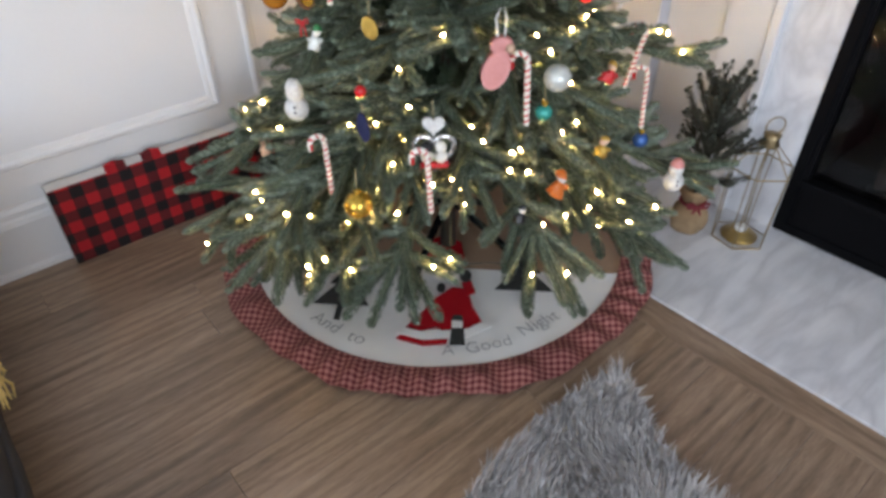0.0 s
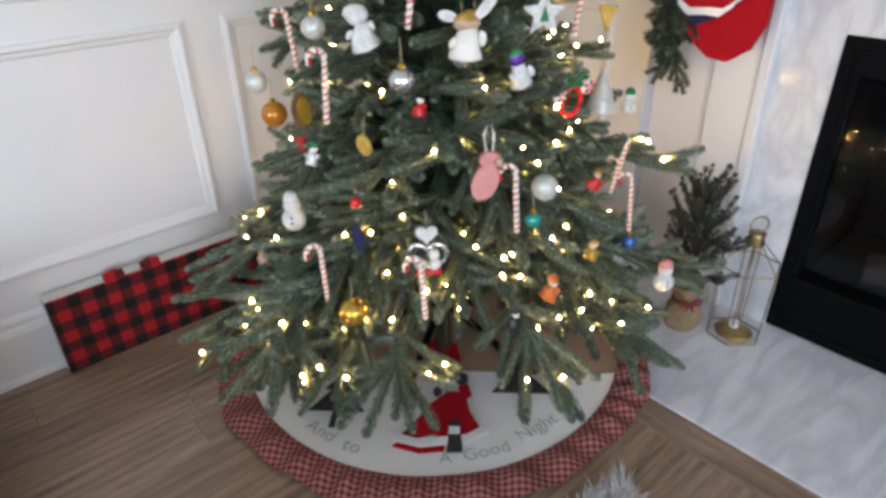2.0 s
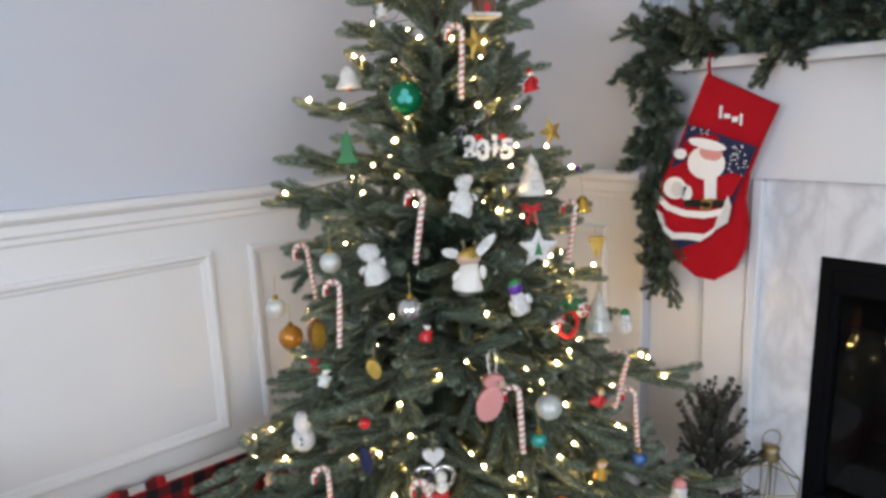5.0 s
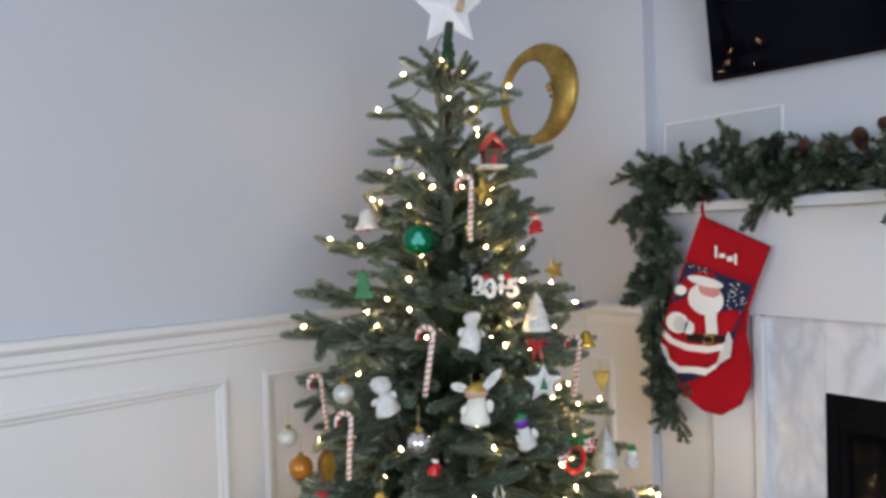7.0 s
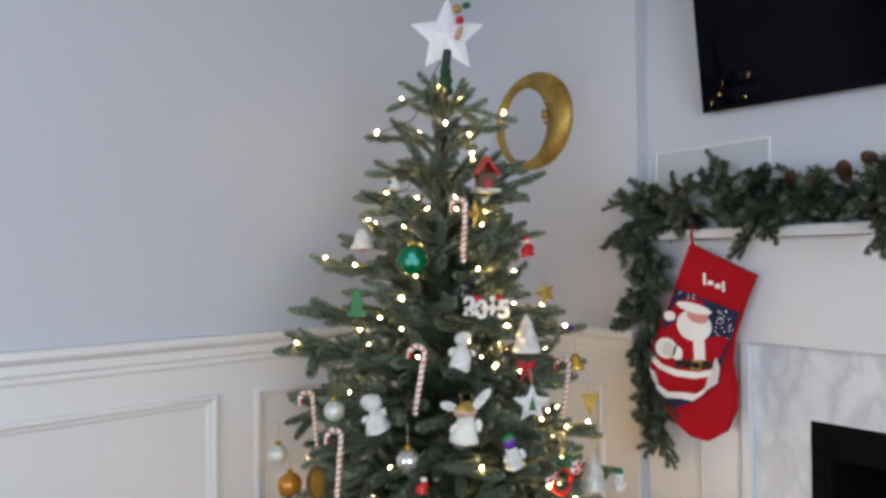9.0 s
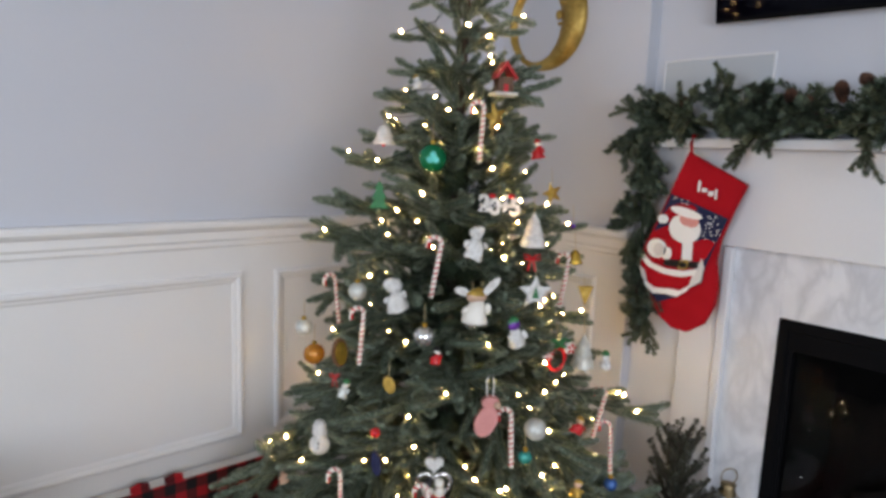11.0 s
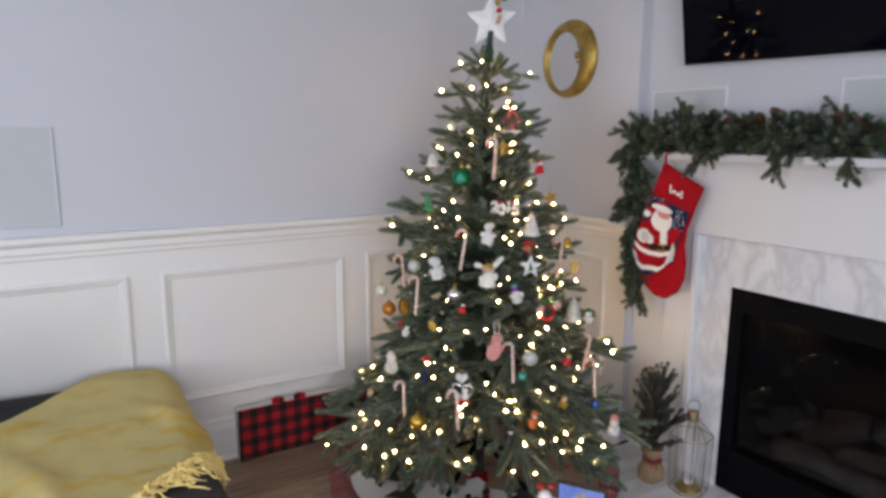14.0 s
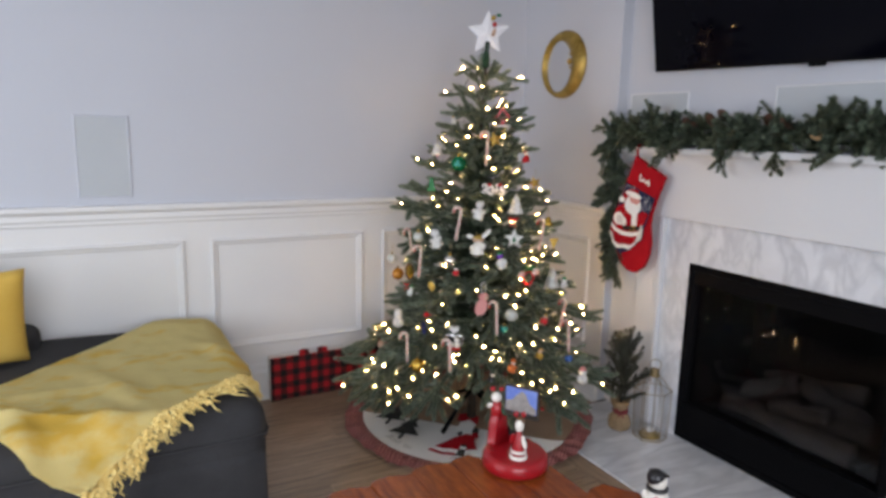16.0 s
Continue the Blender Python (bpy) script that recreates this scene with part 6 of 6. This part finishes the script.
for u, material in ((-0.857, REDGLOSS), (-0.849, LEAF)):
    part("berry", ball(bmesh.new(), KM @ Vector((u, 0.905 if material is REDGLOSS else 0.902, 0.055)), 0.0055, detail=2), material, garland)

# ---- the tree ----
rng = np.random.default_rng(21)
tree = thing("christmas_tree", "green artificial fir tree with full drooping lower boughs", "Christmas tree", (TX, TY, 0))
part("trunk", tube(bmesh.new(), [(TX, TY, 0.02), (TX, TY, 0.6), (TX, TY, 1.2), (TX + 0.012, TY - 0.009, 1.84)], 0.024, 12, taper=0.35), BARK, tree, smooth=True)
for k in range(4):
    a = math.pi / 2 * k + 0.4
    part("stand_leg", tube(bmesh.new(), [(TX + 0.02 * math.cos(a), TY + 0.02 * math.sin(a), 0.17), (TX + 0.12 * math.cos(a), TY + 0.12 * math.sin(a), 0.11), (TX + 0.24 * math.cos(a), TY + 0.24 * math.sin(a), 0.02)], 0.011, 8), BLACK, tree)
BULB_SPOTS = []


def reach(z):
    return float(np.interp(z, [0.1, 0.38, 0.6, 0.9, 1.33, 1.65, 1.85], [0.7, 0.69, 0.58, 0.475, 0.31, 0.145, 0.05]))


SPOTS = []
for ob in list(scene.objects):
    if ob.get("group", "").endswith("on the tree"):
        pts = [o.matrix_basis @ v.co if o is ob else ob.matrix_basis @ v.co if "cane" in ob.name else v.co for o in (ob, *ob.children) if o.type == "MESH" and not o.name.startswith("hanger") for v in o.data.vertices]
        if pts:
            lo, hi = [min(p[k] for p in pts) for k in range(3)], [max(p[k] for p in pts) for k in range(3)]
            if hi[2] < 1.85:
                for t in (0.15, 0.5, 0.85):
                    SPOTS.append([(lo[0] + hi[0]) / 2, (lo[1] + hi[1]) / 2, lo[2] + (hi[2] - lo[2]) * t])
SPOTS = np.array(SPOTS)


def clear(points):
    """Whether a twig leaves the ornaments free towards the room."""
    ahead = np.array([-0.61, -0.77, 0.16])
    for p in points[1:]:
        d = p - SPOTS
        along_ = d @ ahead
        off = np.linalg.norm(d - along_[:, None] * ahead, axis=1)
        if np.any((along_ > -0.005) & (along_ < 0.35) & (off < 0.036)):
            return False
    return True


def finger(vs, fs, blocks, p, d, length, sag, thick, lit=1.0):
    """One needle-clad twig with a blunt soft end."""
    tw = curved(p, d / np.linalg.norm(d), length, sag, 6)
    if not clear(tw):
        return None
    core(vs, fs, tw, 0.0098 * thick, 6)
    blocks.append(needles(tw, 0.0185 * thick, int(3500 * length) + 60, 0.0108, 0.0028, 1.5))
    if rng.random() < lit:
        BULB_SPOTS.append((tw[int(rng.integers(2, 5))], length))
    return tw


def inner_shade_sprays(stem, upto, parent):
    """The thin needles that fill the heart of the tree round a stem, coloured dark to paint in shade."""
    needle_mesh("inner_needles", [needles(stem[: upto + 1], 0.012, 420, 0.034, 0.0034, 0.5)], INNER_SHADE, parent)


def bough(z_tip, azimuth, radius, shrunk=0):
    z_root = z_tip + (0.13 - 0.5 * min(1, max(0, (z_tip - 0.3) / 1.3))) * radius / 0.6
    u = np.array([math.cos(azimuth), math.sin(azimuth), 0.0])
    across = np.array([-u[1], u[0], 0.0])
    s = np.linspace(0.03, 1, 8)[:, None]
    droop = max(0.0, 0.45 - z_tip) * 0.2
    bend = rng.normal(0, 0.05)
    stem = np.array([TX, TY, z_root]) + u * radius * 0.84 * s + across * bend * s**2 + np.array([[0, 0, 1.0]]) * ((z_tip - z_root) * s + 0.03 * np.sin(np.pi * s) - droop * s**3)
    if radius > 0.2 and not clear(stem[3:]):
        return bough(z_tip, azimuth, radius * 0.82, shrunk + 1) if shrunk < 4 else None
    vs, fs, blocks = [], [], []
    core(vs, fs, stem, 0.0065)
    thick = 0.74 + 0.26 * min(1, max(0, (radius - 0.12) / 0.3))
    bare = 0.42 if radius > 0.3 else 0.24
    blocks.append(needles(stem[int(bare * 7) :], 0.013 * thick, int(2000 * radius / 0.5) + 100, 0.0105, 0.0028, 1.5))
    pairs = max(1, int(round((1 - bare) * radius / 0.062)))
    for k in range(pairs):
        for side in (1, -1):
            f = bare + (0.94 - bare) * (k + 0.35 * rng.random() + 0.12 * side + 0.15) / pairs
            i = min(6, max(0, int(f * 7)))
            p = stem[i] + (stem[i + 1] - stem[i]) * (f * 7 - i)
            d = stem[i + 1] - stem[i]
            d /= np.linalg.norm(d)
            turn = side * radians(rng.uniform(30, 60))
            dd = d * math.cos(turn) + across * math.sin(turn) + np.array([0, 0, rng.normal(0.03, 0.2)])
            L = (0.05 + 0.29 * radius) * (1.3 - 0.55 * f) * rng.uniform(0.75, 1.15)
            tw = finger(vs, fs, blocks, p, dd, min(0.2, L), rng.normal(0.006, 0.01) - droop * 0.3, thick)
            if tw is not None and L > 0.125 and rng.random() < 0.6:
                way = tw[3] - tw[2]
                turn = side * radians(rng.uniform(25, 50)) * (1 if rng.random() < 0.5 else -1)
                dd = way / np.linalg.norm(way) * math.cos(turn) + np.cross((0, 0, 1.0), way / np.linalg.norm(way)) * math.sin(turn) + np.array([0, 0, rng.normal(0.0, 0.3)])
                finger(vs, fs, blocks, tw[2], dd, L * rng.uniform(0.5, 0.7), rng.normal(-0.002, 0.008), thick)
    end = stem[-1] - stem[-2]
    finger(vs, fs, blocks, stem[-1], end, radius * 0.1 + 0.06, rng.normal(0.006, 0.006), thick)
    br = raw("branch", vs, fs, TWIG, tree)
    needle_mesh("needles", blocks, NEEDLE, br)
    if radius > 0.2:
        inner_shade_sprays(stem, 3, br)


def fan_bough(hub, azimuth, spread, count, length, slope):
    """A low bough whose twigs fan out from its end and hang over the skirt."""
    u = np.array([math.cos(azimuth), math.sin(azimuth), 0.0])
    across = np.array([-u[1], u[0], 0.0])
    root, hub = np.array([TX, TY, hub[2] + 0.06]), np.array(hub, float)
    stem = np.array([root + (hub - root) * t + np.array([0, 0, 0.03]) * math.sin(math.pi * t) for t in np.linspace(0.05, 1, 8)])
    vs, fs, blocks = [], [], []
    core(vs, fs, stem, 0.007)
    blocks.append(needles(stem[3:], 0.013, 1100, 0.0125, 0.003, 1.2))
    for k in range(count):
        q = (k + 0.5 * rng.random()) / (count - 0.5) * 2 - 1
        a = q * spread
        p = stem[-1 - int(rng.integers(0, 2))]
        d = u * math.cos(a) + across * math.sin(a) - np.array([0, 0, slope * (0.55 + 0.45 * math.cos(a)) * rng.uniform(0.6, 1.3)])
        L = length * (1 - 0.35 * abs(q)) * rng.uniform(0.75, 1.1)
        tw = finger(vs, fs, blocks, p, d, L, -0.02 * slope, 0.95, 0.6)
        if tw is not None and k % 3 == 0:
            d2 = d + across * rng.uniform(-0.6, 0.6) + np.array([0, 0, rng.uniform(-0.1, 0.3)])
            finger(vs, fs, blocks, tw[2], d2, L * 0.6, -0.008, 0.9, 0.2)
    br = raw("branch", vs, fs, TWIG, tree)
    needle_mesh("needles", blocks, NEEDLE, br)
    inner_shade_sprays(stem, 4, br)


fan_bough((0.815, 0.803, 0.31), radians(-143), radians(96), 12, 0.24, 0.38)
fan_bough((1.055, 0.637, 0.365), radians(-101), radians(82), 12, 0.24, 0.75)
for a, r, h in ((172, 0.58, 0.24), (-55, 0.58, 0.25), (-168, 0.56, 0.3), (-78, 0.5, 0.33), (-121, 0.4, 0.42), (-176, 0.63, 0.38), (-62, 0.62, 0.38), (-150, 0.3, 0.38), (-128, 0.28, 0.36), (-104, 0.3, 0.38), (-80, 0.38, 0.34), (-74, 0.6, 0.29), (-64, 0.66, 0.27), (160, 0.7, 0.31), (174, 0.63, 0.26), (150, 0.68, 0.39), (-45, 0.7, 0.34)):
    bough(h, radians(a), r)
z, turn0 = 0.36, 0.3
while z < 1.79:
    R = reach(z)
    n = max(4, int(round(3.4 + 7.6 * R)))
    for k in range(n):
        a = turn0 + 2 * math.pi * k / n + rng.normal(0, 0.12)
        front = math.cos(a - radians(-118)) > 0.66
        if front and z < 0.42:
            continue
        bough(z + rng.normal(0, 0.026 if R > 0.2 else 0.012), a, R * rng.uniform(0.74, 1.04) * (0.82 if front and z < 0.56 else 1.0))
        if k % 2 == 0 and R > 0.2:
            bough(z + 0.055 + rng.normal(0, 0.02), a + 0.4, R * rng.uniform(0.45, 0.62))
    turn0 += 1.1
    z += 0.078 + 0.03 * R / 0.6
# leader at the top
for k in range(5):
    a = k * 1.3 - 2.6
    d = np.array([math.cos(a) * 0.9, math.sin(a) * 0.9, 1.0])
    d /= np.linalg.norm(d)
    tw = curved(np.array([TX + 0.01, TY - 0.008, 1.7 + 0.012 * k]), d, 0.1, 0)
    vs, fs = [], []
    core(vs, fs, tw, 0.006)
    br = raw("branch", vs, fs, TWIG, tree)
    needle_mesh("needles", [needles(tw, 0.014, 380, 0.0105, 0.0028, 1.5)], NEEDLE, br)

# ---- light strings ----
lights = thing("string_lights", "warm white fairy lights wound through the fir tree", "string lights", (TX, TY, 0.2))
bm = bmesh.new()
bmesh.ops.create_icosphere(bm, subdivisions=2, radius=1, matrix=Matrix.Diagonal((0.0022, 0.0022, 0.0041, 1)))
bulb_mesh = bpy.data.meshes.new("bulb")
bm.to_mesh(bulb_mesh)
bm.free()
bulb_mesh.materials.append(BULB)
bulb_mesh.polygons.foreach_set("use_smooth", [True] * len(bulb_mesh.polygons))
order = rng.permutation(len(BULB_SPOTS))
spots = []
for k in order:
    p, r = BULB_SPOTS[k]
    if p[2] < 0.14 or 0.2 * (p[0] - TX) + 0.98 * (p[1] - TY) > 0.16 and rng.random() < 0.7 or not clear([p, p]):
        continue
    if all(np.linalg.norm(p - q) > 0.028 for q in spots):
        spots.append(p)
    if len(spots) == 295:
        break
spots.sort(key=lambda p: (round((p[2]) / 0.12), math.atan2(p[1] - TY, p[0] - TX)))
for p in spots:
    ob = hang(new("bulb", bulb_mesh), lights)
    ob.matrix_basis = Matrix.Translation(p + np.array([(p[0] - TX) * 0.02, (p[1] - TY) * 0.02, 0.015])) @ Euler(rng.uniform(-0.9, 0.9, 3)).to_matrix().to_4x4()
wv, wf = [], []
for du, dz in ((-0.05, 1.66), (0.035, 1.68)):
    e = np.array([TX, TY, dz]) + np.array(UR) * du * 1.7 + np.array(TO_EYE) * 0.07
    core(wv, wf, [(TX, TY, 1.86), (e + np.array([TX, TY, 1.86])) / 2 + np.array(TO_EYE) * 0.02, e], 0.0016, 4)
for a, b in zip(spots, spots[1:]):
    if np.linalg.norm(a - b) < 0.3:
        c = np.array([TX, TY, (a[2] + b[2]) / 2])
        m = (a + b) / 2 * 0.9 + c * 0.1
        core(wv, wf, [a + (0, 0, 0.012), m - (0, 0, 0.01), b + (0, 0, 0.012)], 0.0014, 4)
tagged(raw("cord", wv, wf, WIRE, lights), kind="stuff")
